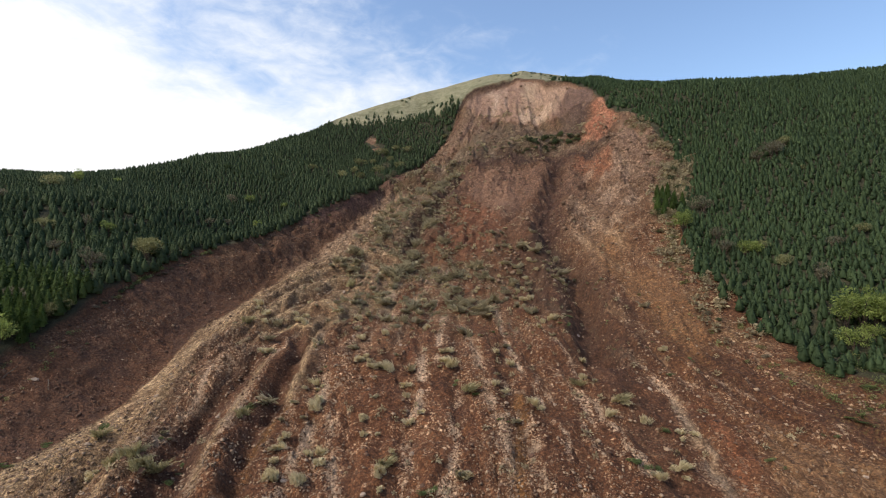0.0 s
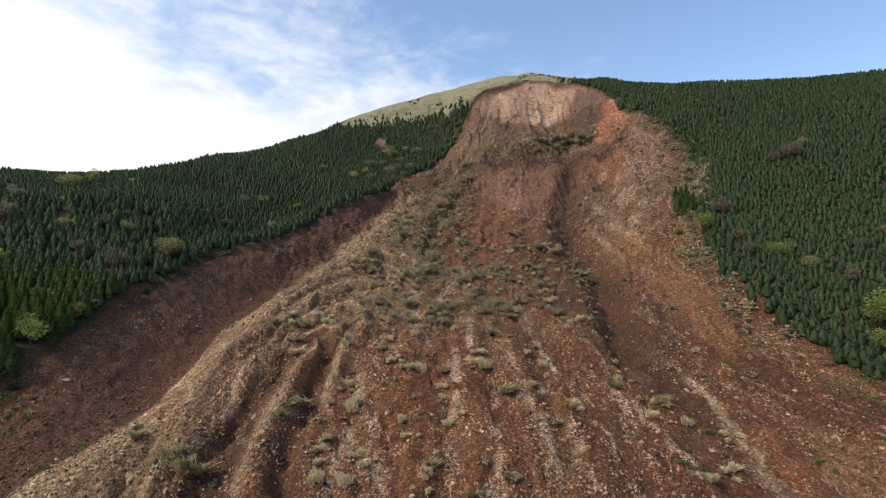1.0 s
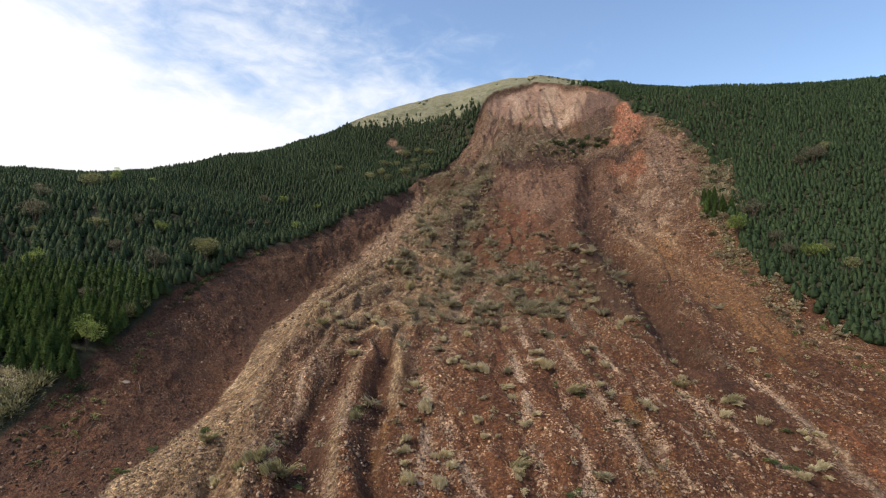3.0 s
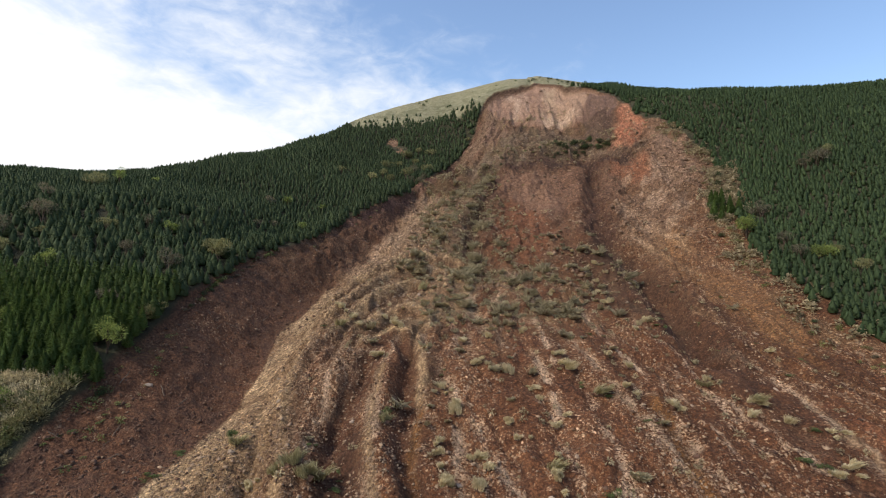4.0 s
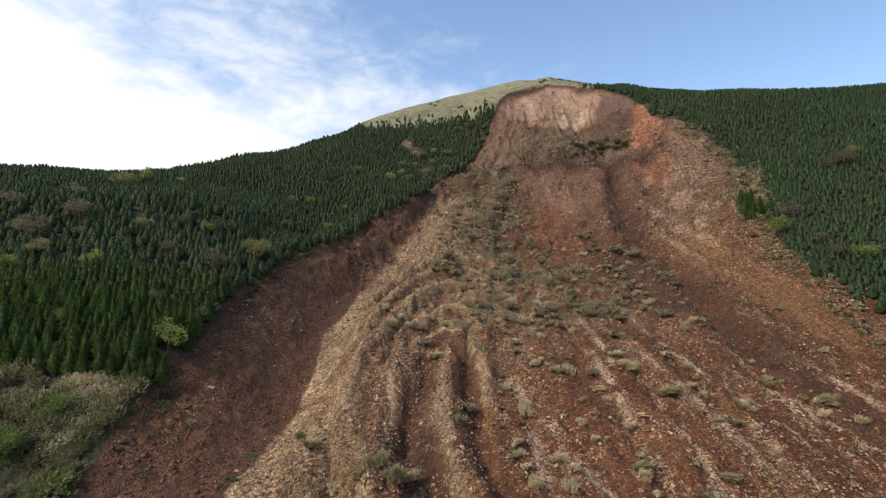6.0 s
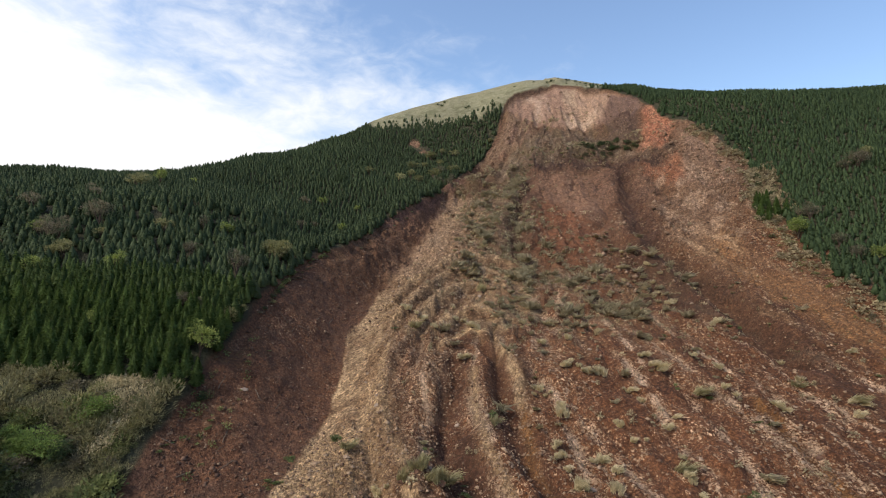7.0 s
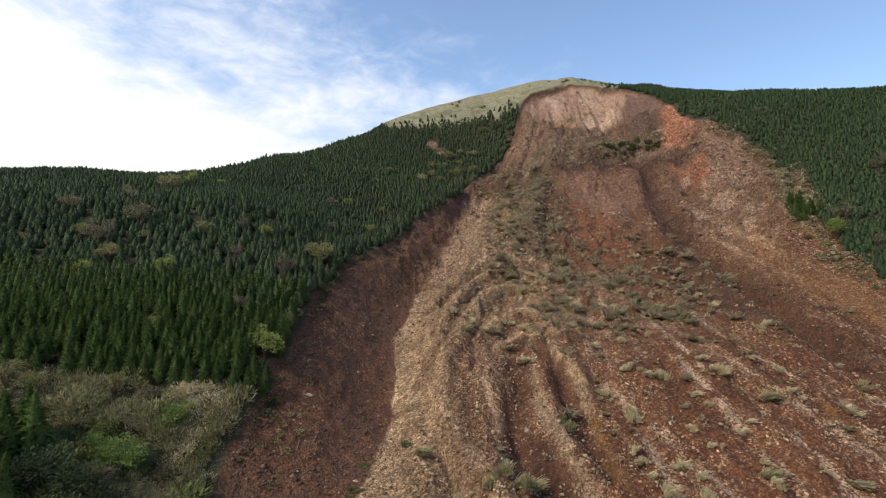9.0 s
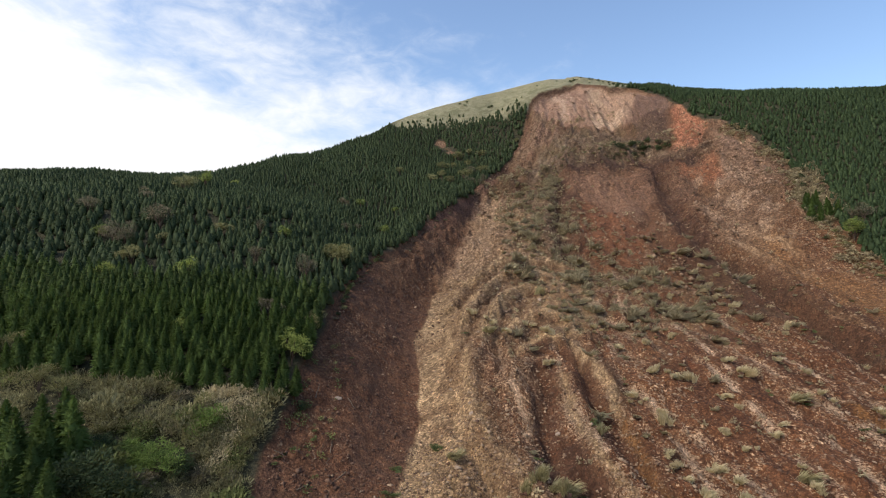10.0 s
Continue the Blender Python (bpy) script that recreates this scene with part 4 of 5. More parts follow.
def tube(points, radii, sides=6):
    """A tapered limb through the points."""
    points = np.asarray(points, float)
    v, t = [], []
    a = np.arange(sides) / sides * 2 * math.pi
    for i, (p, r) in enumerate(zip(points, radii)):
        d = points[min(i + 1, len(points) - 1)] - points[max(i - 1, 0)]
        d = d / np.linalg.norm(d)
        e1 = np.cross(d, (0.3, 0.9, 0.1) if abs(d[2]) > 0.8 else (0, 0, 1))
        e1 /= np.linalg.norm(e1)
        e2 = np.cross(d, e1)
        v.append(p + r * (np.cos(a)[:, None] * e1 + np.sin(a)[:, None] * e2))
    for i in range(len(points) - 1):
        for s in range(sides):
            q, w = i * sides + s, i * sides + (s + 1) % sides
            t += [(q, w, w + sides), (q, w + sides, q + sides)]
    top = (len(points) - 1) * sides
    t += [(top, top + s, top + s + 1) for s in range(1, sides - 1)]
    return np.concatenate(v), np.array(t)


def sprays(base, out, length, width, droop, r):
    """Leaf sprays: four-cornered bent blades from base points along directions out."""
    n = len(base)
    side = np.cross(out, (0, 0, 1.0))
    side /= np.linalg.norm(side, axis=1, keepdims=True) + 1e-9
    roll = r.uniform(-0.7, 0.7, (n, 1))
    side = side * np.cos(roll) + np.array((0, 0, 1.0)) * np.sin(roll)
    mid = base + out * (length * 0.5)[:, None]
    tip = base + out * length[:, None] + np.array((0, 0, -1.0)) * droop[:, None]
    v = np.stack([base, mid + side * width[:, None], tip, mid - side * width[:, None]], 1).reshape(-1, 3)
    k = np.arange(n)[:, None] * 4
    return v, np.concatenate([k + (0, 1, 2), k + (0, 2, 3)], 0)


def conifer_crown(r, count, high=6.0, wide=1.25, big=1.0, blunt=0.72, sides=7, full=1.0):
    """A cedar's crown: a dark heart with many sprays that lift at the top and hang at the skirt."""
    f = np.sort(r.uniform(0.06, 1.0, count) ** 0.85)
    a = r.uniform(0, 2 * math.pi, count)
    reach = wide * np.clip(1.08 * (1 - f) ** blunt * (0.45 + 0.55 * step(0.0, 0.22, f)), 0.05, None) * r.uniform(0.72, 1.15, count)
    out = np.stack([np.cos(a), np.sin(a), 0.15 + 1.5 * f ** 2 + r.uniform(-0.25, 0.25, count)], 1)
    out /= np.linalg.norm(out, axis=1, keepdims=True)
    inner = np.stack([np.cos(a) * reach * 0.35, np.sin(a) * reach * 0.35, 0.5 + f * (high - 0.75)], 1)
    v, t = sprays(inner, out, reach * 0.8 + 0.12, (0.13 + 0.22 * (1 - f)) * big, 0.22 * reach, r)
    k = sides
    ang = np.arange(k) / k * 2 * math.pi
    rings = []
    for g, w in ((0.06, 0.55), (0.25, 0.72), (0.6, 0.42), (0.97, 0.03)):
        wob = r.uniform(0.85, 1.15, k)
        rings.append(np.stack([np.cos(ang) * w * full * wide * wob, np.sin(ang) * w * full * wide * wob, np.full(k, 0.4 + g * (high - 0.6))], 1))
    ct = []
    for i in range(3):
        for s in range(k):
            q, w = i * k + s, i * k + (s + 1) % k
            ct += [(q, w, w + k), (q, w + k, q + k)]
    return merge([(np.concatenate(rings), np.array(ct)), (v, t)])


def leafy_crown(r, count, size=(2.0, 2.0, 1.6), centre=2.2, lumps=7, leaf=0.34, rise=0.25, slim=0.55):
    """A broad crown of leaf clumps gathered in lumps, with gaps between them."""
    lump = r.normal(0, 1, (lumps, 3))
    lump /= np.linalg.norm(lump, axis=1, keepdims=True)
    lump *= r.uniform(0.35, 0.8, (lumps, 1))
    lump[:, 2] = np.abs(lump[:, 2]) * 0.9 - 0.15
    which = r.randint(0, lumps, count)
    d = r.normal(0, 1, (count, 3))
    d /= np.linalg.norm(d, axis=1, keepdims=True)
    p = (lump[which] + d * r.uniform(0.28, 0.52, (count, 1))) * np.array(size) + (0, 0, centre)
    out = d + (0, 0, rise)
    out /= np.linalg.norm(out, axis=1, keepdims=True)
    return sprays(p, out, r.uniform(0.7, 1.3, count) * leaf * 1.5, r.uniform(0.6, 1.2, count) * leaf * slim, r.uniform(0, 0.4, count) * leaf, r)


def part(name, me, parent, label=""):
    ob = new(name, me)
    ob.parent = parent
    return tagged(ob, label)


def conifer_kind(r, count=420, high=6.0, wide=1.2):
    tree = new("cedar_tree")
    part("crown", tri_mesh("crown", *conifer_crown(r, count, high, wide, 0.7, 0.62), NEEDLES), tree)
    lean = r.uniform(-0.1, 0.1, 2)
    pts = [(0, 0, -0.6), (0, 0, 0.4), (lean[0], lean[1], high * 0.55), (lean[0] * 1.4, lean[1] * 1.4, high * 0.95)]
    part("trunk", tri_mesh("trunk", *tube(pts, (0.17, 0.13, 0.08, 0.02)), BARK), tree, "straight brown trunk")
    return tagged(tree, "slender dark green cedar in a planted stand", "tree", "cedars of the plantation")


def broadleaf_kind(name, r, material, label, count, size, centre, leaf=0.34, group="", stem=True, category="tree", lumps=7):
    tree = new(name)
    part("crown" if stem else "foliage", tri_mesh("crown", *leafy_crown(r, count, size, centre, lumps, leaf), material), tree)
    if stem:
        pieces = [tube([(0, 0, -0.5), (0.05, 0, centre * 0.45), (0.1, 0.05, centre * 0.8)], (0.15, 0.11, 0.06))]
        for i in range(5):
            a = i * 1.256 + r.uniform(-0.4, 0.4)
            end = np.array((math.cos(a) * size[0] * 0.6, math.sin(a) * size[1] * 0.6, centre + r.uniform(0, 0.5) * size[2]))
            pieces.append(tube([(0.05, 0, centre * 0.4), end * (0.5, 0.5, 0.8), end], (0.07, 0.045, 0.015), 5))
        part("trunk", tri_mesh("trunk", *merge(pieces), BARK), tree, "forking trunk and limbs")
    return tagged(tree, label, category, group)


def put(ob, x, y, turn=0.0, scale=1.0, sink=0.0, tilt=(0.0, 0.0), flat=1.0, used=set()):
    """Stands a thing, or after its first use a copy of it, on the ground at x, y."""
    z = float(height(x, y)) - sink
    m = pose(x, y, z, tilt[0], tilt[1], turn) @ Matrix.Diagonal((scale, scale, scale * flat, 1))
    if ob.name in used:
        return copy_thing(ob, m)
    used.add(ob.name)
    ob.matrix_basis = m
    return ob


# ---------------------------------------------------------------- forest
# broadleaf trees among the cedars: x, y, size
SPRING_AT = [(-129.3, 121.5, 0.8), (-118.2, 106.2, 1.1), (-97.4, 90.4, 0.8), (-78.6, 86.9, 1.2), (-91.1, 134.1, 0.6), (-125.5, 168.6, 0.8), (-120.3, 181.9, 0.6), (-68.4, 181.1, 0.9), (-65, 202, 0.6), (-104.4, 108.8, 0.7), (66.3, 135.8, 1.1), (72, 118, 1.1), (74, 117.6, 0.9), (75.4, 88.2, 1.2), (73.2, 89.2, 1), (77.5, 88.6, 1.1), (74.6, 86.2, 0.9), (78.8, 86.6, 1), (-78.7, 201.1, 0.9), (70.8, 84.5, 1.2)]
OLIVE_AT = [(-118.6, 114.2, 1), (-120.4, 112.9, 0.8), (-118.3, 83.1, 0.9), (-117.2, 84.6, 0.8), (-75.9, 126.4, 1.5), (-78.2, 129.4, 1.2), (-77.6, 95.9, 0.9), (-129.1, 162, 1.1), (-105.3, 129.9, 0.7), (-102.2, 189.6, 0.6), (-116.3, 122.9, 0.5), (-49.2, 238, 0.9), (-64, 242.4, 0.8), (-42.5, 253.6, 1), (-40, 238.7, 1.2), (-33.4, 244.8, 1.1), (-33, 269, 1.2), (-29.4, 264, 1.1), (-37.6, 258.5, 1), (-44, 244, 0.9), (-20.5, 274, 0.9), (-22, 253, 1), (1, 281, 0.8), (-27, 276, 0.8), (112.8, 162.4, 0.8), (75.5, 117.9, 0.6), (76.6, 109.3, 0.9), (96.6, 113.7, 0.6), (107.2, 146.5, 0.5), (-109.5, 75.5, 0.8), (-106.3, 74.6, 0.7), (-76.7, 99.2, 0.6)]
BARE_AT = [(-131.9, 145.4, 1.2), (-139.1, 133.3, 1.3), (-119.2, 127.3, 1.3), (-122.1, 119.3, 1.2), (-125.1, 120.1, 1.1), (-104.7, 176.2, 0.5), (-85.3, 199, 0.7), (-94.1, 119.1, 0.8), (-84.7, 96.7, 0.9), (-86.6, 98.1, 0.7), (-77.3, 176.9, 0.6), (-82.3, 113.8, 1.2), (-98, 135.5, 0.8), (-85.1, 196.6, 0.9), (-80.2, 170, 0.7), (104.7, 157.7, 1.3), (101.8, 158, 1.1), (108, 159.2, 1), (75.1, 142.6, 1.2), (73.7, 144, 0.8), (70.9, 128.1, 0.9), (68.8, 120.2, 0.9), (79, 102.5, 0.9), (88.3, 110.5, 0.7), (-29, 250, 1), (-28.8, 236, 1), (-26, 233, 0.8), (-31.5, 239, 1), (-24.5, 241, 0.9)]
DARK_AT = [(-99.6, 227.3, 0.9), (-74.7, 229.2, 0.9), (-75.8, 225.3, 0.9), (-98.5, 227.7, 0.8)]


def wooded(x, y):
    """Where the cedar forest stands."""
    inside, _ = slide(x, y)
    ok = inside < np.where(x < 0, 0.6, -0.3)
    ok &= ~((y > shoulder_y(x) + 1.0 + 3.5 * fractal(x / 4, y / 4, 3)) & (x > -74) & (x < 84))
    ok &= ~((x < -70) & (y < 77.5))
    ok &= ~((x > 40) & (y < 80 - 0.25 * (x - 60)) & (x < 76))
    ok &= ~((x > 40) & (inside > -6 * step(148, 155, y) * step(182, 168, y) + 1.5 * fractal(x / 5, y / 5, 2)))
    ok &= bald_patch(x, y) < 0.45
    for bx, by, bs in SPRING_AT + OLIVE_AT + BARE_AT:
        ok &= (x - bx) ** 2 + (y - by) ** 2 > (1.3 * bs) ** 2
    return ok


def stand(x0, x1, y0, y1, gap, jitter):
    gx, gy = np.meshgrid(np.arange(x0, x1, gap), np.arange(y0, y1, gap))
    x = (gx + rng.uniform(-jitter, jitter, gx.shape)).ravel()
    y = (gy + rng.uniform(-jitter, jitter, gx.shape)).ravel()
    ok = wooded(x, y) & (rng.rand(len(x)) > 0.03)
    return x[ok], y[ok]


def forest_mass(name, x, y, label, material, count=15, high=(2.0, 3.3), wide=2.1, blunt=0.7, sides=4, lift=-0.35, full=1.0):
    kinds = [conifer_crown(np.random.RandomState(40 + k), count, 6.0, wide, 2.4, blunt, sides, full) for k in range(6)]
    z = height(x, y)
    which = rng.randint(0, len(kinds), len(x))
    vs, ts, tn, n = [], [], [], 0
    patch = 0.5 + 0.5 * np.clip(fractal(x / 30, y / 30, 3), -1, 1)
    for k, (v, t) in enumerate(kinds):
        s = np.where(which == k)[0]
        a, h = rng.uniform(0, 6.28, len(s)), rng.uniform(*high, len(s)) / 6.0
        w = h * rng.uniform(0.82, 1.15, len(s))
        c, d = np.cos(a)[:, None], np.sin(a)[:, None]
        p = np.stack([(v[:, 0] * c - v[:, 1] * d) * w[:, None] + x[s, None], (v[:, 0] * d + v[:, 1] * c) * w[:, None] + y[s, None], v[:, 2] * h[:, None] + z[s, None] + lift], -1)
        vs.append(p.reshape(-1, 3))
        ts.append((t[None] + (n + np.arange(len(s)) * len(v))[:, None, None]).reshape(-1, 3))
        tn.append(np.repeat(np.clip(0.55 * rng.rand(len(s)) + 0.45 * patch[s], 0, 1), len(v)))
        n += len(s) * len(v)
    ob = new(name, tri_mesh(name, np.concatenate(vs), np.concatenate(ts), material, np.concatenate(tn)))
    return tagged(ob, label, "forest", kind="stuff")


px, py = stand(-150, -72, 77, 107, 2.1, 0.3)
first = np.argsort(py * 1.0 + 0.15 * np.abs(px + 95))[:290]
kinds = [conifer_kind(np.random.RandomState(20 + k)) for k in range(5)]
for i in first:
    put(kinds[rng.randint(5)], px[i], py[i], rng.uniform(0, 360), rng.uniform(0.82, 1.12), 0.1, (rng.uniform(-2, 2), rng.uniform(-2, 2)))
rest = np.setdiff1d(np.arange(len(px)), first)
wx, wy = stand(-330, 16, 60, 330, 1.42, 0.62)
keep = ~((wx > -150) & (wy < 106.5)) & (wy > 60) & (wx > -90 - 0.85 * wy) & (wy < np.interp(wx, [-330, -140, -120, -75, -60], [212, 216, 262, 310, 320]))
wx, wy = wx[keep], wy[keep]
forest_mass("cedar_plantation", px[rest], py[rest], "young yellow-green cedars planted in close rows", NEEDLES_YOUNG, 60, (5.0, 6.4), 1.2, 0.66, 7, -0.3, 1.15)
near = (wy < 150 + 0.2 * (wx + 100)) & (rng.rand(len(wx)) < 0.62)
keep = near | (wy > 150 + 0.2 * (wx + 100))
wx, wy = wx[keep], wy[keep]
near = wy < 150 + 0.2 * (wx + 100)
forest_mass("cedar_forest_near", wx[near], wy[near], "dark green pointed cedars beyond the plantation", NEEDLES_FAR, 26, (2.8, 4.4), 1.75, 0.65, 5, -0.3, 1.15)
wx, wy = wx[~near], wy[~near]
rim = slide(wx, wy)[0] > -5
forest_mass("cedar_forest", wx[~rim], wy[~rim], "dense dark green cedar forest on the spur beside the landslide", NEEDLES_FAR)
rim &= rng.rand(len(wx)) < 0.6
forest_mass("cedar_forest_edge", wx[rim], wy[rim], "taller dark cedars along the torn edge of the forest", NEEDLES_FAR, 30, (3.0, 4.6), 1.9, 0.65, 5, -0.3, 1.15)
ex, ey = stand(50, 330, 62, 332, 1.40, 0.62)
keep = (ex < 25 + 0.98 * ey) & (ey < np.interp(ex, [84, 96, 112, 130, 300], [300, 312, 268, 240, 240]))
ex, ey = ex[keep], ey[keep]
rim = slide(ex, ey)[0] > -5
forest_mass("cedar_forest", ex[~rim], ey[~rim], "dense green cedar forest on the slope above the landslide", NEEDLES_SUNNY)
rim &= rng.rand(len(ex)) < 0.6
forest_mass("cedar_forest_edge", ex[rim], ey[rim], "taller green cedars along the torn edge of the forest", NEEDLES_SUNNY, 30, (2.6, 4.2), 1.9, 0.65, 5, -0.3, 1.15)

# ---------------------------------------------------------------- broadleaf trees and shrubs
spring = [broadleaf_kind("broadleaf_tree", np.random.RandomState(60 + k), SPRING, "yellow-green broadleaf tree in fresh leaf among cedars", 1300, (1.9, 1.8, 1.7), 3.5, 0.15, "broadleaf trees in the cedar forest") for k in range(2)]
olive = [broadleaf_kind("broadleaf_tree", np.random.RandomState(64 + k), OLIVE, "pale olive broadleaf tree among dark cedars", 1400, (2.3, 2.1, 1.6), 3.4, 0.15, "broadleaf trees in the cedar forest") for k in range(2)]
bare = [broadleaf_kind("bare_tree", np.random.RandomState(68 + k), BARE, "leafless grey-brown tree among cedars", 900, (1.9, 1.9, 1.6), 3.4, 0.14, "broadleaf trees in the cedar forest") for k in range(2)]
for x, y, s in SPRING_AT:
    put(spring[rng.randint(2)], x, y, rng.uniform(0, 360), s * 1.2, (2.0 if x > 0 else 1.0) * s, (rng.uniform(-8, 8), rng.uniform(-8, 8)))
for x, y, s in OLIVE_AT:
    put(olive[rng.randint(2)], x, y, rng.uniform(0, 360), s * 1.2, (2.2 if x > 0 or y > 150 else 1.5) * s, (rng.uniform(-8, 8), rng.uniform(-8, 8)))
for x, y, s in BARE_AT:
    put(bare[rng.randint(2)], x, y, rng.uniform(0, 360), s * 1.05, (2.2 if x > 0 or y > 150 else 1.4) * s, (rng.uniform(-8, 8), rng.uniform(-8, 8)))

deep = [broadleaf_kind("evergreen_bush", np.random.RandomState(80 + k), DEEP, "rounded dark evergreen bush on the slope", 1000, (2.2, 2.2, 2.0), 1.9, 0.19, "bushes", False, "bush", 9) for k in range(2)]
tawny = [broadleaf_kind("tawny_shrub", np.random.RandomState(84 + k), OLIVE if k else BARE, "tangled tawny shrub beside the landslide", 400, (1.7, 1.6, 1.1), 0.9, 0.2, "shrubs beside the landslide", False, "shrub", 9) for k in range(3)]
fresh = [broadleaf_kind("leafy_shrub", np.random.RandomState(88 + k), BRIGHT, "bright green leafy shrub", 1100, (1.4, 1.3, 0.9), 0.8, 0.105, "green shrubs", False, "shrub", 8) for k in range(2)]
weed = [broadleaf_kind("green_shrub", np.random.RandomState(92 + k), WEED, "low green shrub rooted in the debris", 700, (1.4, 1.2, 0.8), 0.7, 0.15, "green shrubs", False, "shrub", 8) for k in range(2)]
for x, y, s in DARK_AT:
    put(deep[rng.randint(2)], x, y, rng.uniform(0, 360), s, -0.6)
# the hollow below the plantation: dark cedars, a round evergreen, a bright bush, tawny scrub
for x, y, s in [(-101, 64, 1.5), (-99.4, 62.6, 1.4), (-98.4, 65.2, 1.35), (-100.4, 67, 1.3), (-102.8, 66.6, 1.4), (-103.6, 63.6, 1.5), (-99, 60, 1.4), (-101.5, 60.8, 1.5), (-97.4, 63.2, 1.15), (-96.4, 58.4, 1.3), (-104.6, 60.5, 1.5), (-100.2, 57.6, 1.4), (-106, 65.5, 1.4)]:
    put(kinds[rng.randint(5)], x, y, rng.uniform(0, 360), s, 0.2)
for x, y, s in [(-94.2, 61.8, 1.7), (-91.8, 60.4, 1.5), (-95.8, 60.2, 1.5), (-90, 58, 1.1), (-96.4, 67, 0.8), (-87, 66.5, 0.9)]:
    put(deep[rng.randint(2)], x, y, rng.uniform(0, 360), s, 0.2)
for x, y, s in [(-90.5, 67.5, 1.6), (-92.5, 66, 1.3), (-88.6, 66.5, 1.1), (-91, 65, 1.1), (-93.8, 67.6, 1.0), (-82.5, 76, 0.7), (-86, 73.5, 1.1), (-97, 67, 0.9), (-86.5, 71.5, 1.0)]:
    put(fresh[rng.randint(2)], x, y, rng.uniform(0, 360), s, 0.1)
for i in range(120):
    x, y = rng.uniform(-103, -78), rng.uniform(52, 78.5)
    if x > -80.3 - (y < 70) * 0.5 or (x + 91) ** 2 + (y - 69) ** 2 < 4:
        continue
    put(tawny[rng.randint(3)], x, y, rng.uniform(0, 360), rng.uniform(0.6, 1.1), 0.15)
# weeds and shrubs along the east foot and on the debris
GREEN_WEST = [(-55, 80, 0.9), (-30, 79, 0.8), (-37, 69, 0.9), (-47, 113, 0.9), (-22, 89, 0.7), (-41.5, 72.7, 0.8), (-36.8, 65.3, 0.8), (-62, 69.4, 0.8), (-75.6, 73, 0.9), (-78.8, 82.6, 0.8), (-73.7, 76.8, 0.6), (-61.2, 76, 0.8), (-61.7, 69, 0.9), (-70, 95.8, 0.6), (-76.5, 71, 0.7), (-66, 63, 0.7)]
GREEN_EAST = [(5.6, 82, 1.0), (10.4, 106, 0.8), (40, 127, 0.7), (25.6, 105, 0.8), (2.6, 85.8, 0.9), (-2, 61, 0.9), (9, 73.5, 0.7), (27.3, 109, 0.9), (34, 96.7, 0.7), (39, 84.6, 0.8), (32, 71, 1.0), (45.5, 88.7, 0.7), (46, 116, 0.8), (48, 108.4, 0.6), (40, 95.3, 0.6), (24.5, 63.7, 0.8), (26.5, 62.6, 0.9), (36, 107, 0.7), (42.5, 62.5, 0.8), (53, 67.6, 0.9), (58, 69, 1.1), (65.6, 80, 1.1), (56, 105, 0.7), (47, 98, 0.6), (62, 72, 1.0), (66, 75, 1.2), (69, 71, 1.2), (64, 67, 0.9)]
for x, y, s in GREEN_WEST + GREEN_EAST:
    for k in range(2):
        put(weed[rng.randint(2)], x + rng.uniform(-0.9, 0.9), y + rng.uniform(-0.9, 0.9), rng.uniform(0, 360), s * rng.uniform(0.65, 1.1), 0.15, (rng.uniform(-15, 15), rng.uniform(-15, 15)), 0.6)
for i in range(26):
    y = rng.uniform(66, 205)
    x = float(line_x("edge_west", y)) + rng.uniform(0.3, 2.5)
    put(tawny[rng.randint(3)] if rng.rand() < 0.5 else deep[rng.randint(2)], x, y, rng.uniform(0, 360), rng.uniform(0.35, 0.65), 0.2, (0, 0), 0.6)
for i in range(40):
    y = rng.uniform(84, 235)
    x = float(line_x("edge_east", y)) + rng.uniform(-4.5, 0.5)
    put(tawny[rng.randint(3)] if rng.rand() < 0.85 else deep[rng.randint(2)], x, y, rng.uniform(0, 360), rng.uniform(0.4, 0.8), 0.2, (0, 0), 0.7)
# the wooded remnant on the bench below the scarp
for i in range(64):
    x = rng.uniform(40, 66) if i < 50 else rng.uniform(8, 44)
    y = float(bench_y(x)) + rng.uniform(-3, 3)
    put(deep[rng.randint(2)] if rng.rand() < 0.65 else tawny[rng.randint(3)], x, y, rng.uniform(0, 360), rng.uniform(0.55, 1.0) if i < 50 else rng.uniform(0.35, 0.6), 0.2, (0, 0), 0.8)
for x, y in [(66, 147), (67.5, 149), (65.5, 150), (68, 152.5), (67, 154), (69, 147.5), (70.5, 150), (70, 153.5), (71.5, 147), (69.5, 156)]:
    put(kinds[rng.randint(5)], x, y, rng.uniform(0, 360), rng.uniform(0.9, 1.1), 0.1)
for x, y, s in [(65, 148.5, 0.9), (67.5, 150.5, 1.0), (66, 152.5, 0.9)]:
    put(deep[rng.randint(2)], x, y, rng.uniform(0, 360), s, 0.2)
# young cedars thinning out up the grass shoulder
x = rng.uniform(-66, 6, 190)
y = shoulder_y(x) + rng.uniform(-2, 11, 190) * rng.rand(190) ** 0.6
ok = slide(x, y)[0] < -1.5
forest_mass("young_cedars", x[ok], y[ok], "scattered young cedars thinning out up the grass", NEEDLES_FAR, 30, (1.3, 2.9), 1.9, 0.6, 5, -0.2, 1.1)
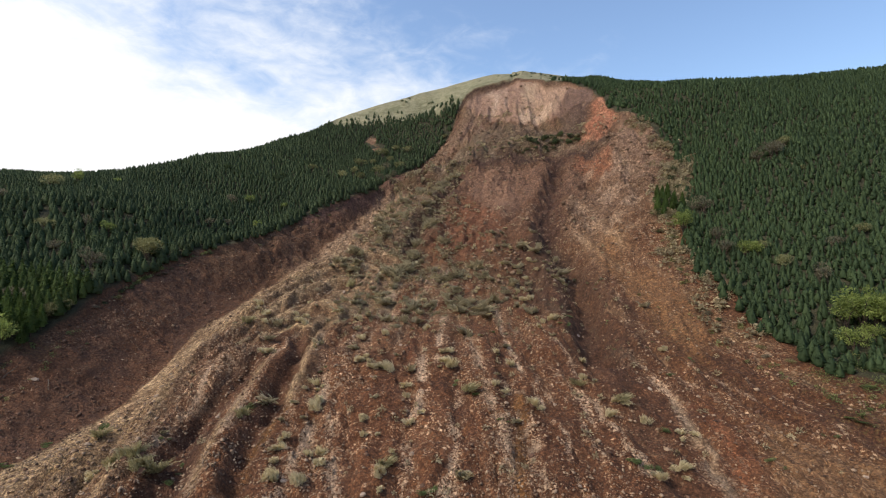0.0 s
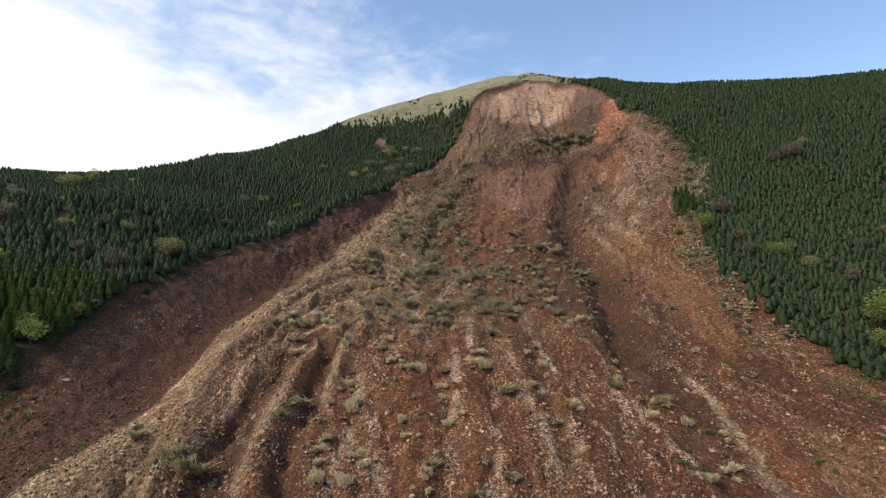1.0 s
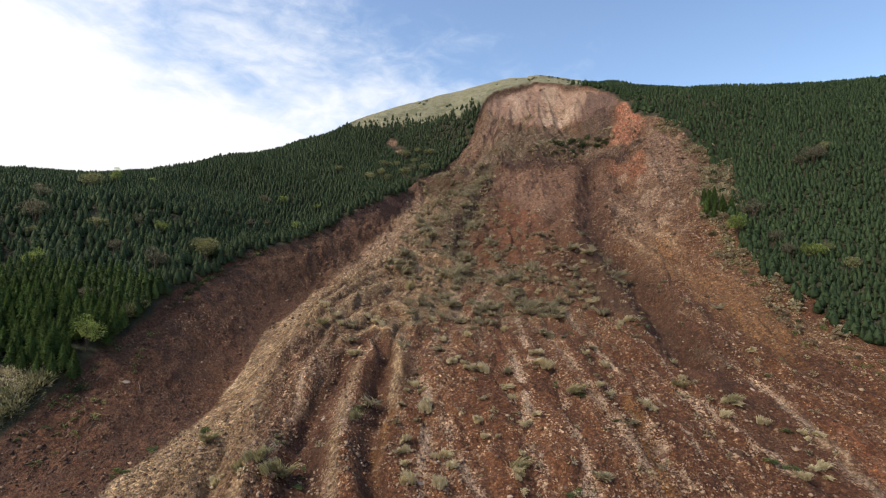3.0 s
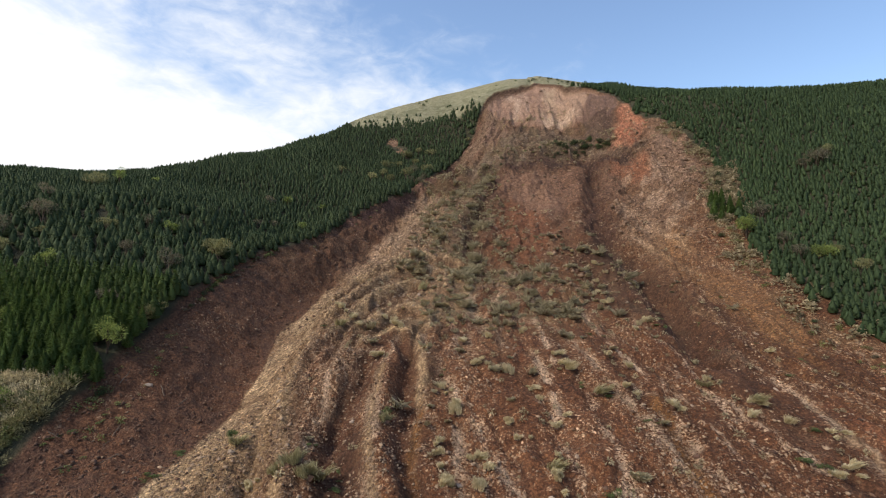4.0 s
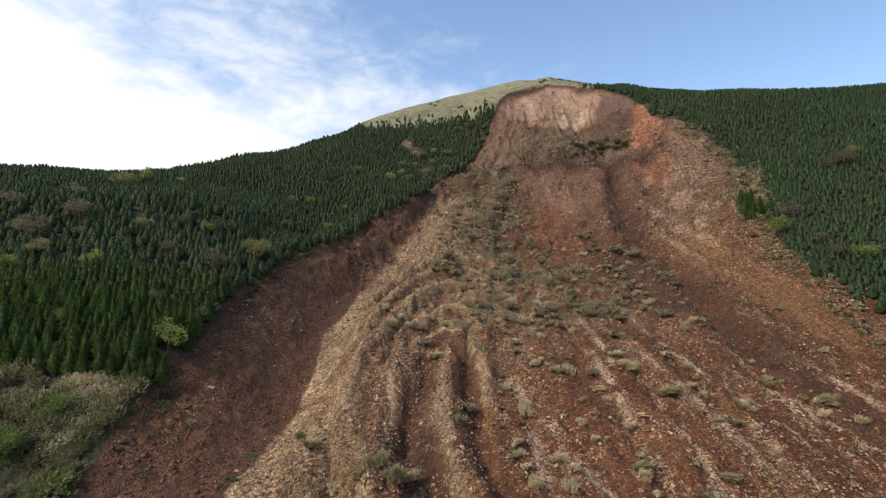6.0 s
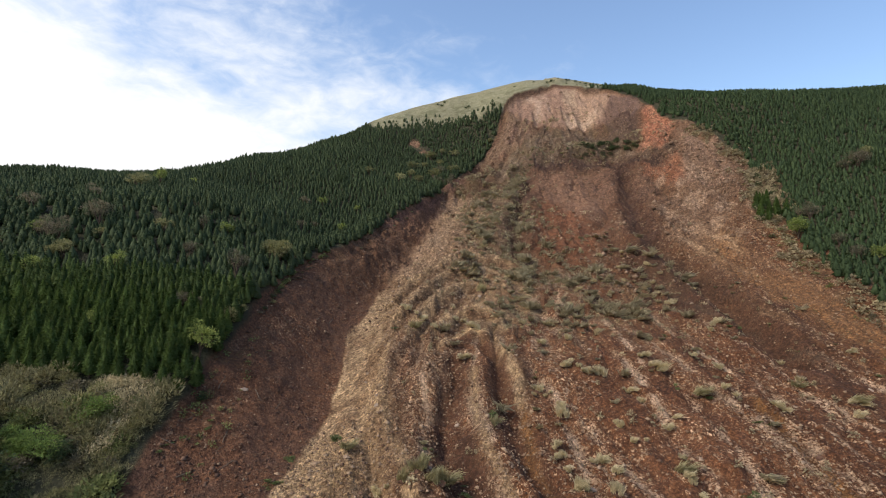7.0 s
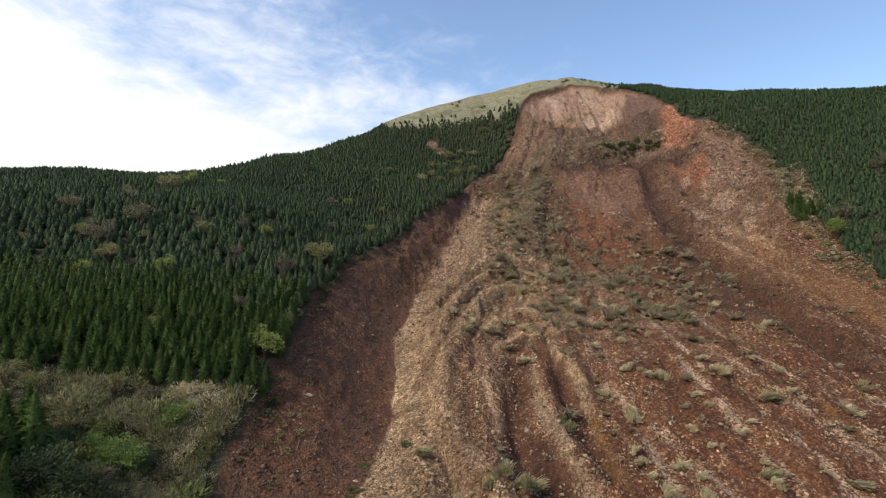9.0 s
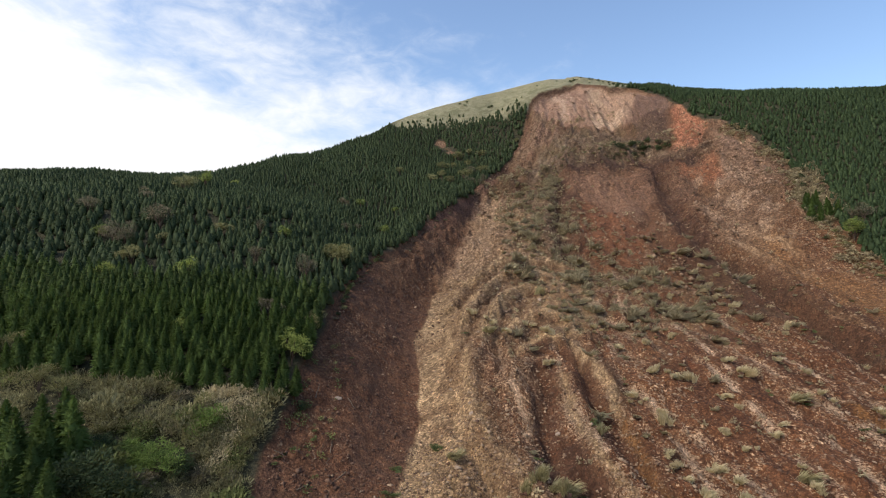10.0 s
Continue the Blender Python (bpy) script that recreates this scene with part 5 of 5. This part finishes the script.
# bushes dotted over the grass shoulder
for x, y, s in [(46, 317, 0.7), (49, 318, 0.5), (44, 316, 0.8), (47.5, 319, 0.8), (52, 318.5, 0.5), (57, 318, 0.7), (59.5, 318.5, 0.6), (63, 317.5, 0.7), (66, 316, 0.6), (69, 315.5, 0.8), (72, 314, 0.8), (75, 312, 0.9), (77, 308, 0.7), (70, 309, 0.5), (74, 303, 0.6), (77.5, 298, 0.6), (-7, 318, 0.8), (-9, 317, 0.7), (-24, 322, 0.8), (-27, 325, 0.7), (-22, 326, 0.7), (-15, 303, 0.6), (-5, 303, 0.7), (-30, 304, 0.7), (4, 310, 0.7), (8, 313, 0.6), (12, 315, 0.5), (-40, 306, 0.6), (-18, 309, 0.5), (-52, 303, 0.7), (36, 320, 0.5), (24, 322, 0.5), (56, 314, 0.45), (62, 311, 0.45), (67, 309, 0.5)]:
    put(deep[rng.randint(2)], x, y, rng.uniform(0, 360), s * 0.85, 0.2, (0, 0), 0.7)

# ---------------------------------------------------------------- grass clumps torn down with the slide


def grass_kind(r, material, label, blades=200, long=2.0, lay=0.9):
    """A tuft of long blades that fall over to one side, on a clod of earth."""
    tuft = new("grass_tuft")
    pieces = []
    locks = 6
    for _ in range(locks):
        a = r.normal(0, 0.6)
        heart = np.array((r.uniform(-0.45, 0.45), r.uniform(-0.5, 0.6), 0.1))
        lean = np.array((math.sin(a) * lay, -math.cos(a) * lay, r.uniform(0.8, 1.7)))
        fall = r.uniform(0.1, 0.4)
        for _ in range(blades // locks):
            root = heart + r.normal(0, 0.16, 3) * (1, 1, 0.3)
            d = lean + r.normal(0, 0.17, 3)
            d /= np.linalg.norm(d)
            l, w = long * r.uniform(0.45, 1.05), r.uniform(0.014, 0.032)
            side = np.cross(d, np.array((0, 0, 1.0)) + r.normal(0, 0.35, 3))
            side *= w / np.linalg.norm(side)
            p1 = root + d * l * 0.45 + np.array((0, 0, -0.12 * fall)) * l
            p2 = root + d * l * 0.8 + np.array((0, -0.10 * lay, -0.5 * fall)) * l
            p3 = root + d * l + np.array((0, -0.2 * lay, -fall)) * l
            v = np.array([root - side, root + side, p1 + side * 1.3, p1 - side * 1.3, p2 + side, p2 - side, p3])
            pieces.append((v, np.array([(0, 1, 2), (0, 2, 3), (3, 2, 4), (3, 4, 5), (5, 4, 6)])))
    part("foliage", tri_mesh("blades", *merge(pieces), material), tuft)
    part("root_clod", stone_mesh("root_clod", r, CLOD, 0.75, (1.0, 0.9, 0.45)), tuft, "brown clod of earth at the roots")
    return tagged(tuft, label, "grass", "grass tufts on the debris")


def stone_mesh(name, r, material, size=1.0, stretch=(1, 0.8, 0.6), cuts=1):
    bm = bmesh.new()
    bmesh.ops.create_icosphere(bm, subdivisions=cuts, radius=size)
    for v in bm.verts:
        v.co = Vector([c * s for c, s in zip(v.co, stretch)]) * r.uniform(0.72, 1.18)
    me = bpy.data.meshes.new(name)
    bm.to_mesh(me)
    bm.free()
    me.materials.append(material)
    return me


straw = [grass_kind(np.random.RandomState(100 + k), STRAW, "pale straw-coloured grass tuft lying on the debris", 230, (2.0, 2.3, 1.8, 2.2)[k], (0.7, 1.2, 0.9, 0.5)[k]) for k in range(4)]
sedge = [grass_kind(np.random.RandomState(110 + k), STRAW_GREEN, "greenish grass tuft rooted in the debris", 210, 1.8, (0.5, 0.9)[k]) for k in range(2)]
TUFTS = [(-41.4, 113), (-32.8, 114), (-38, 106.4), (-45, 119.6), (-18.7, 108.6), (-11.3, 112), (-16, 101.4), (-14.5, 91.6), (-10.7, 89.5), (-19.4, 79.8), (-0.9, 94), (0.9, 89), (11, 94.5), (-6, 84.5),
         (-5.3, 80.8), (-10.6, 72.8), (-4.4, 74.6), (-17.7, 69.4), (-22.7, 68.7), (-6.7, 67), (-18.6, 62.4), (-9, 61.8), (-47.7, 67), (24, 108), (-30, 116), (-30, 106)]
FAR_TUFTS = [(0, 132), (-1.6, 143), (-7.8, 148), (9, 130), (12.5, 142.5), (18, 144), (20, 127.5), (12, 123), (-3, 107), (1.7, 154), (10.7, 156.6), (14, 151), (20.6, 149.5), (24, 142), (7, 137), (15, 136.5), (22, 134.5), (21, 121.5), (32.7, 131), (-4, 122.4)]
EAST_TUFTS = [(-19, 110), (-12.7, 101), (-13.5, 89), (-11.7, 75), (-8.3, 63), (0.5, 95), (12, 89), (9.8, 82), (15, 77.6), (21.4, 105), (20, 121), (26.4, 137), (27, 93), (25, 84), (28, 78), (26, 75), (29.3, 72.5), (34, 69.5), (30, 62), (26.4, 61), (41.7, 92.4),
              (-39, 112.7), (-33, 123), (-24.3, 84), (-21.5, 84.4), (-22.5, 71.5), (-17.5, 66.3), (-22, 63.4)]
for x, y in TUFTS + FAR_TUFTS + EAST_TUFTS:
    for _ in range(1 + rng.randint(3)):
        put(straw[rng.randint(4)], x + rng.uniform(-1.1, 1.1), y + rng.uniform(-0.9, 0.9), rng.uniform(-45, 45), rng.uniform(0.6, 1.15), 0.05, (rng.uniform(-10, 10), rng.uniform(-10, 10)))
for x, y, s in [(-34, 94.2, 1.5), (-33, 94.6, 1.3), (-12, 88.6, 1.4), (-9.6, 89, 1.4), (1.5, 89.5, 1.4), (-20, 78, 1.3), (-23, 67, 1.2), (-16, 91, 1.3)]:
    put(straw[rng.randint(4)], x, y, rng.uniform(-40, 40), s * 1.1, 0.05)
for x, y, s in [(-41, 66, 1.3), (-39, 67, 1.2), (-43, 66.5, 1.2), (-40, 65, 1.2), (-42, 67.5, 1.1), (-44.5, 66, 1.0), (-53, 76, 1.0), (-31, 76, 1.0), (-8, 66, 1.0), (4, 82, 1.1), (-43, 108, 1.1), (-25, 133, 1.4), (28, 78, 1.0), (23, 84, 1.0)]:
    put(sedge[rng.randint(2)], x, y, rng.uniform(-60, 60), s, 0.05)


def tuft_mass(name, x, y, size, label, blades=72):
    """Grass torn down with the turf, too scattered to count: small leaning tufts in one mesh."""
    kinds = []
    for k in range(6):
        q = np.random.RandomState(190 + k)
        a = q.uniform(0, 6.28, blades)
        root = np.stack([np.cos(a), np.sin(a), 0 * a], 1) * q.uniform(0, 0.6, (blades, 1))
        lean = (0.6, 1.2, 0.9, 0.4, 1.5, 0.8)[k]
        lock = np.arange(blades) % 5
        turn = q.normal(0, 0.55, 5)[lock]
        d = np.stack([np.sin(turn) * (0.3 + lean), -np.cos(turn) * (0.3 + lean), q.uniform(0.8, 1.6, 5)[lock]], 1) + q.normal(0, 0.18, (blades, 3))
        d /= np.linalg.norm(d, axis=1, keepdims=True)
        kinds.append(sprays(root, d, q.uniform(0.9, 2.0, blades), q.uniform(0.02, 0.05, blades), q.uniform(0.1, 0.6, blades), q))
    z = height(x, y)
    which = rng.randint(0, 6, len(x))
    vs, ts, n = [], [], 0
    for k, (v, t) in enumerate(kinds):
        i = np.where(which == k)[0]
        a = rng.uniform(-0.7, 0.7, len(i))
        c, d, q = np.cos(a)[:, None], np.sin(a)[:, None], size[i, None]
        p = np.stack([(v[:, 0] * c - v[:, 1] * d) * q + x[i, None], (v[:, 0] * d + v[:, 1] * c) * q + y[i, None], v[:, 2] * q + z[i, None] - 0.05], -1)
        vs.append(p.reshape(-1, 3))
        ts.append((t[None] + (n + np.arange(len(i)) * len(v))[:, None, None]).reshape(-1, 3))
        n += len(i) * len(v)
    tagged(new(name, tri_mesh(name, np.concatenate(vs), np.concatenate(ts), TURF)), label, "grass", kind="stuff")


# tufts strewn in a belt across the head of the fan, and carried down the west shoulder
x, y = rng.uniform(-50, 52, 6000), rng.uniform(60, 165, 6000)
belt = np.exp(-((y - 126 - 0.35 * x) / 20) ** 2) * np.exp(-((x - 4) / 26) ** 2) + 0.07 * np.exp(-((x + 2) / 30) ** 2)
ok = (slide(x, y)[0] > 5) & (rng.rand(6000) < 0.26 * belt * 2.2 * step(0.42, 0.66, value_noise(x / 3.5 + 0.1 * y, y / 10)))
wy = rng.uniform(120, 232, 900)
wx = line_x("crest", wy) + rng.uniform(3, 27, 900)
some = rng.rand(900) < 0.6 * step(0.35, 0.65, value_noise(wx / 5 + 3, wy / 8))
x, y = np.append(x[ok], wx[some]), np.append(y[ok], wy[some])
tuft_mass("torn_grass", x, y, np.clip(rng.gamma(4.0, 0.22, len(x)), 0.35, 1.9) * (1 + 0.25 * step(90, 150, y)), "small tufts of grey-tan grass strewn over the debris")


def mounds(name, x, y, size, material, label, category, leaves=70, leaf=0.3, rise=0.25, slim=0.55):
    """Low tangled growth that nobody could count: many small heaps of sprays."""
    kinds = [leafy_crown(np.random.RandomState(170 + k), leaves, (1.0, 1.0, 0.7), 0.3, 5, leaf, rise, slim) for k in range(5)]
    z = height(x, y)
    which = rng.randint(0, 5, len(x))
    vs, ts, tn, n = [], [], [], 0
    for k, (v, t) in enumerate(kinds):
        s = np.where(which == k)[0]
        a = rng.uniform(0, 6.28, len(s))
        c, d, q = np.cos(a)[:, None], np.sin(a)[:, None], size[s, None]
        p = np.stack([(v[:, 0] * c - v[:, 1] * d) * q + x[s, None], (v[:, 0] * d + v[:, 1] * c) * q + y[s, None], v[:, 2] * q + z[s, None]], -1)
        vs.append(p.reshape(-1, 3))
        ts.append((t[None] + (n + np.arange(len(s)) * len(v))[:, None, None]).reshape(-1, 3))
        tn.append(np.repeat(rng.rand(len(s)), len(v)))
        n += len(s) * len(v)
    tagged(new(name, tri_mesh(name, np.concatenate(vs), np.concatenate(ts), material, np.concatenate(tn))), label, category, kind="stuff")


# brush and turf caught on the bench and along the west shoulder of the upper slide
x, y = rng.uniform(-30, 95, 14000), rng.uniform(135, 288, 14000)
inside, u = slide(x, y)
belt = np.exp(-((y - bench_y(x) - 4) / 8) ** 2) + 0.8 * np.exp(-((x + 8) / 15) ** 2) * (y < 240) + 0.6 * np.exp(-((y - 276) / 4) ** 2) * (x > 20) * (x < 62) + 0.6 * np.exp(-(inside / 4) ** 2) * (x > 50) * (y < 232)
ok = np.where((inside > 1) & (rng.rand(14000) < 0.6 * belt * (0.3 + 1.2 * step(-0.3, 0.4, fractal(x / 5 + 40, y / 5, 4)))))[0][:1300]
by = np.where(rng.rand(1500) < 0.5, rng.uniform(92, 226, 1500), rng.uniform(146, 196, 1500))
bx = line_x("edge_east", by) + rng.normal(-1.5, 2.6, 1500) + rng.uniform(0, 9, 1500) * step(146, 155, by) * step(186, 170, by)
few = step(-0.3, 0.4, fractal(bx / 6 + 3, by / 9, 3)) > rng.rand(1500) * 0.8
bx, by = np.append(x[ok], bx[few]), np.append(y[ok], by[few])
mounds("brush", bx, by, rng.uniform(0.4, 1.4, len(bx)), BRUSH, "grey-brown brush and torn turf on the debris", "brush", 26, 0.45)
ey = rng.uniform(146, 182, 320)
ex = line_x("edge_east", ey) + rng.uniform(-3, 8, 320)
mounds("brush", ex, ey, rng.uniform(0.5, 1.5, 320), BRUSH, "brown brush below the eastern forest", "brush", 40, 0.34)
for i in range(26):
    y = rng.uniform(148, 184)
    x = float(line_x("edge_east", y)) + rng.uniform(0, 8)
    put(deep[rng.randint(2)] if i % 3 else tawny[rng.randint(3)], x, y, rng.uniform(0, 360), rng.uniform(0.35, 0.8), 0.2)
# undergrowth between the plantation and the landslide
x, y = rng.uniform(-120, -79, 2300), rng.uniform(48, 79.5, 2300)
REEDS = [(-90, 77), (-85.5, 79.5), (-81, 81), (-80.2, 77), (-81.4, 73), (-82.6, 69), (-84.5, 67.5), (-84, 73), (-86, 75)]
ok = (x < line_x("edge_west", y) - 0.4) & ((x + 91) ** 2 + (y - 69) ** 2 > 3) & (area(x, y, REEDS, 0.8) < 0.6)
x, y = x[ok], y[ok]
lush = fractal(x / 7 + 5, y / 7, 3)
big = np.clip(1.15 + 1.4 * fractal(x / 3.8, y / 3.8, 3), 0.5, 2.5)
mounds("undergrowth", x[lush < -0.08], y[lush < -0.08], big[lush < -0.08], UNDERGROWTH, "tawny undergrowth below the cedars", "undergrowth", 80, 0.24, 0.9, 0.2)
mounds("undergrowth", x[lush >= -0.08], y[lush >= -0.08], big[lush >= -0.08], GREENERY, "olive-green undergrowth below the cedars", "undergrowth", 80, 0.2, 0.5, 0.4)
rx, ry = rng.uniform(-91, -79, 520), rng.uniform(66, 82, 520)
reedy = area(rx, ry, REEDS, 1.0) > rng.uniform(0.3, 0.9, 520)
mounds("dry_reeds", rx[reedy], ry[reedy], rng.uniform(0.9, 1.7, reedy.sum()), TURF, "tall straw-coloured dry grass beside the landslide", "grass", 90, 0.2, 1.0, 0.16)
# weeds on the low ground at the east foot
x, y = rng.uniform(56, 84, 500), rng.uniform(50, 84, 500)
ok = (x > line_x("edge_east", y) - 2.5) & (fractal(x / 5, y / 5, 3) > -0.35)
mounds("weeds", x[ok], y[ok], rng.uniform(0.4, 1.2, ok.sum()), GREENERY, "green weeds and low growth at the forest's foot", "weeds", 60, 0.17)
# greenery dragged down along the edges of the slide
x, y = rng.uniform(0.3, 7.5, 420), rng.uniform(56, 150, 420)
x = np.where(rng.rand(420) < 0.6, line_x("edge_west", y) + x * step(120, 70, y) + 0.4, line_x("edge_east", y) - x)
ok = step(-0.2, 0.5, fractal(x / 4 + 9, y / 6, 3)) > rng.rand(420)
mounds("torn_greenery", x[ok], y[ok], rng.uniform(0.25, 0.8, ok.sum()), GREENERY, "torn green branches lying on bare earth", "branches", 44, 0.3)
# litter of torn turf in the fan's upper belt
x, y = rng.uniform(-45, 50, 5000), rng.uniform(60, 165, 5000)
belt = np.exp(-((y - 124 - 0.25 * x) / 20) ** 2) * np.exp(-((x + 2) / 27) ** 2) + 0.1
ok = np.where(rng.rand(5000) < 0.4 * belt)[0]
mounds("turf_scraps", x[ok], y[ok], rng.uniform(0.25, 0.7, len(ok)), BRUSH, "scraps of torn olive-brown turf on the debris", "turf", 36, 0.42)

# ---------------------------------------------------------------- stones and wood
boulders = [stone_mesh("boulder", np.random.RandomState(130 + k), STONE_PALE if k == 0 else STONE if k % 2 else CLOD, 0.42, (1, 0.8, 0.65), 2) for k in range(5)]
pale = tagged(new("boulder", stone_mesh("boulder", np.random.RandomState(140), STONE_PALE, 0.8, (1.15, 0.7, 0.75), 2)), "pale angular boulder lying in dark earth", "boulder", "boulders on the slide")
put(pale, -70.8, 85.2, 20, 0.8, 0.1)
made = 0
while made < 150:
    y, x = rng.uniform(58, 235), rng.uniform(-60, 85)
    inside, u = slide(np.float64(x), np.float64(y))
    if inside < 2 or (y > 150 and rng.rand() < 0.6):
        continue
    ob = tagged(new("boulder", boulders[rng.randint(5)]), "rough tan boulder on the landslide debris", "boulder", "boulders on the slide")
    s = rng.uniform(0.5, 1.3) * (1.0 if y < 130 else 0.9)
    ob.matrix_basis = pose(x, y, float(height(x, y)) + 0.05, rng.uniform(-30, 30), rng.uniform(-30, 30), rng.uniform(0, 360)) @ Matrix.Diagonal((s, s, s * 0.8, 1))
    made += 1


def rubble(count, label, colours, gutter=False, seedling=150, upper=False):
    """Broken stones strewn in trains down the fan, or clods in the gully; too many to count."""
    shapes = []
    for k in range(6):
        q = np.random.RandomState(seedling + k)
        v = np.array([(1, 0, 0), (0, 0.85, 0), (-1, 0, 0), (0, -0.85, 0), (0, 0, 0.7), (0, 0, -0.6)], float)
        v = v * q.uniform(0.7, 1.3, (6, 1)) + q.normal(0, 0.16, (6, 3))
        t = np.array([(i, (i + 1) % 4, 4) for i in range(4)] + [((i + 1) % 4, i, 5) for i in range(4)])
        shapes.append((v, t))
    x, y = rng.uniform(-82, 92, count * 8), 52 + 130 * rng.rand(count * 8) ** 1.4
    if upper:
        x, y = rng.uniform(-30, 98, count * 8), rng.uniform(130, 300, count * 8)
    inside, u = slide(x, y)
    crest, gully = line_x("crest", y), line_x("gully", y)
    dense = 0.11 + 0.95 * np.exp(-((x - crest - 3) / 9) ** 2) + 0.75 * step(0.05, 0.5, fractal(u * 12 + 0.6 * fractal(x / 14, y / 22, 2), y / 26, 3))
    dense = np.where(x < gully, 1.0 if gutter else 0.05, 0.12 if gutter else dense)
    if upper:
        dense = 0.15 + 0.85 * step(-0.1, 0.5, fractal(x / 14, y / 18, 3)) * (1 - 0.9 * step(-6, 2, y - np.interp(x, [5, 25, 40, 66, 77], [290, 274, 264, 262, 245]))) * (1 - 0.9 * area(x, y, [(10, 226), (30, 228), (43, 212), (36, 190), (22, 168), (11, 147), (1, 143), (-6, 149), (-3, 170)], 3))
    ok = np.where((inside > 1) & (rng.rand(count * 8) < dense))[0][:count]
    x, y = x[ok], y[ok]
    z = height(x, y)
    size = np.clip(rng.gamma(2.0, 0.060, len(x)), 0.05, 0.42) * (1 + 0.3 * step(100, 160, y))
    if upper:
        size = np.clip(rng.gamma(2.0, 0.13, len(x)), 0.12, 1.0)
    if gutter:
        size = size * 1.1
    vs, ts, n = [], [], 0
    which = rng.randint(0, 6, len(x))
    for k, (v, t) in enumerate(shapes):
        s = np.where(which == k)[0]
        a = rng.uniform(0, 6.28, len(s))
        c, d = np.cos(a)[:, None], np.sin(a)[:, None]
        q = size[s, None]
        p = np.stack([(v[:, 0] * c - v[:, 1] * d) * q + x[s, None], (v[:, 0] * d + v[:, 1] * c) * q + y[s, None], v[:, 2] * q + z[s, None] + 0.2 * q], -1)
        vs.append(p.reshape(-1, 3))
        ts.append((t[None] + (n + np.arange(len(s)) * len(v))[:, None, None]).reshape(-1, 3))
        n += len(s) * len(v)
    m = Nodes("strewn_stones", 0.9)
    rnd = m.t.nodes.new("ShaderNodeNewGeometry").outputs["Random Per Island"]
    col = m.mix(rnd, *colours)
    mat = m.done(m.mix(m.span(m.noise(m.place(), 9.0, 4.0), 0.4, 0.7, 0.0, 0.35), col, (0.14, 0.08, 0.05)))
    tagged(new("rubble", tri_mesh("rubble", np.concatenate(vs), np.concatenate(ts), mat)), label, "rubble", kind="stuff")


rubble(30000, "strewn tan and brown broken stones", ((0.12, 0.060, 0.033), (0.41, 0.290, 0.185)))
rubble(8000, "dark earth clods and stones in the gully", ((0.05, 0.027, 0.018), (0.17, 0.098, 0.062)), True, 160)
rubble(9000, "blocky brown rubble on the upper slide", ((0.10, 0.058, 0.034), (0.29, 0.190, 0.120)), False, 165, True)

logs = [tri_mesh("log", *tube([(-2.2, 0, 0), (-0.6, 0.1, 0.1), (0.9, -0.05, 0.05), (2.3, 0.1, 0.15)], (0.13, 0.12, 0.10, 0.06)), WOOD) for k in range(1)]
for i in range(48):
    y = rng.uniform(62, 190)
    west = rng.rand() < 0.75
    x = float(line_x("edge_west", y)) + rng.uniform(2, 12) if west else float(line_x("edge_east", y)) - rng.uniform(1, 8)
    ob = tagged(new("fallen_log", logs[0]), "grey broken tree trunk lying on bare earth", "log", "fallen trunks")
    s = rng.uniform(0.3, 0.7)
    a = rng.uniform(0, 360)
    dx, dy = math.cos(radians(a)), math.sin(radians(a))
    rise = float(height(x + dx, y + dy) - height(x - dx, y - dy)) / 2
    ob.matrix_basis = pose(x, y, float(height(x, y)) + 0.1, 0, -math.degrees(math.atan(rise)), a) @ Matrix.Diagonal((s, s, s, 1))
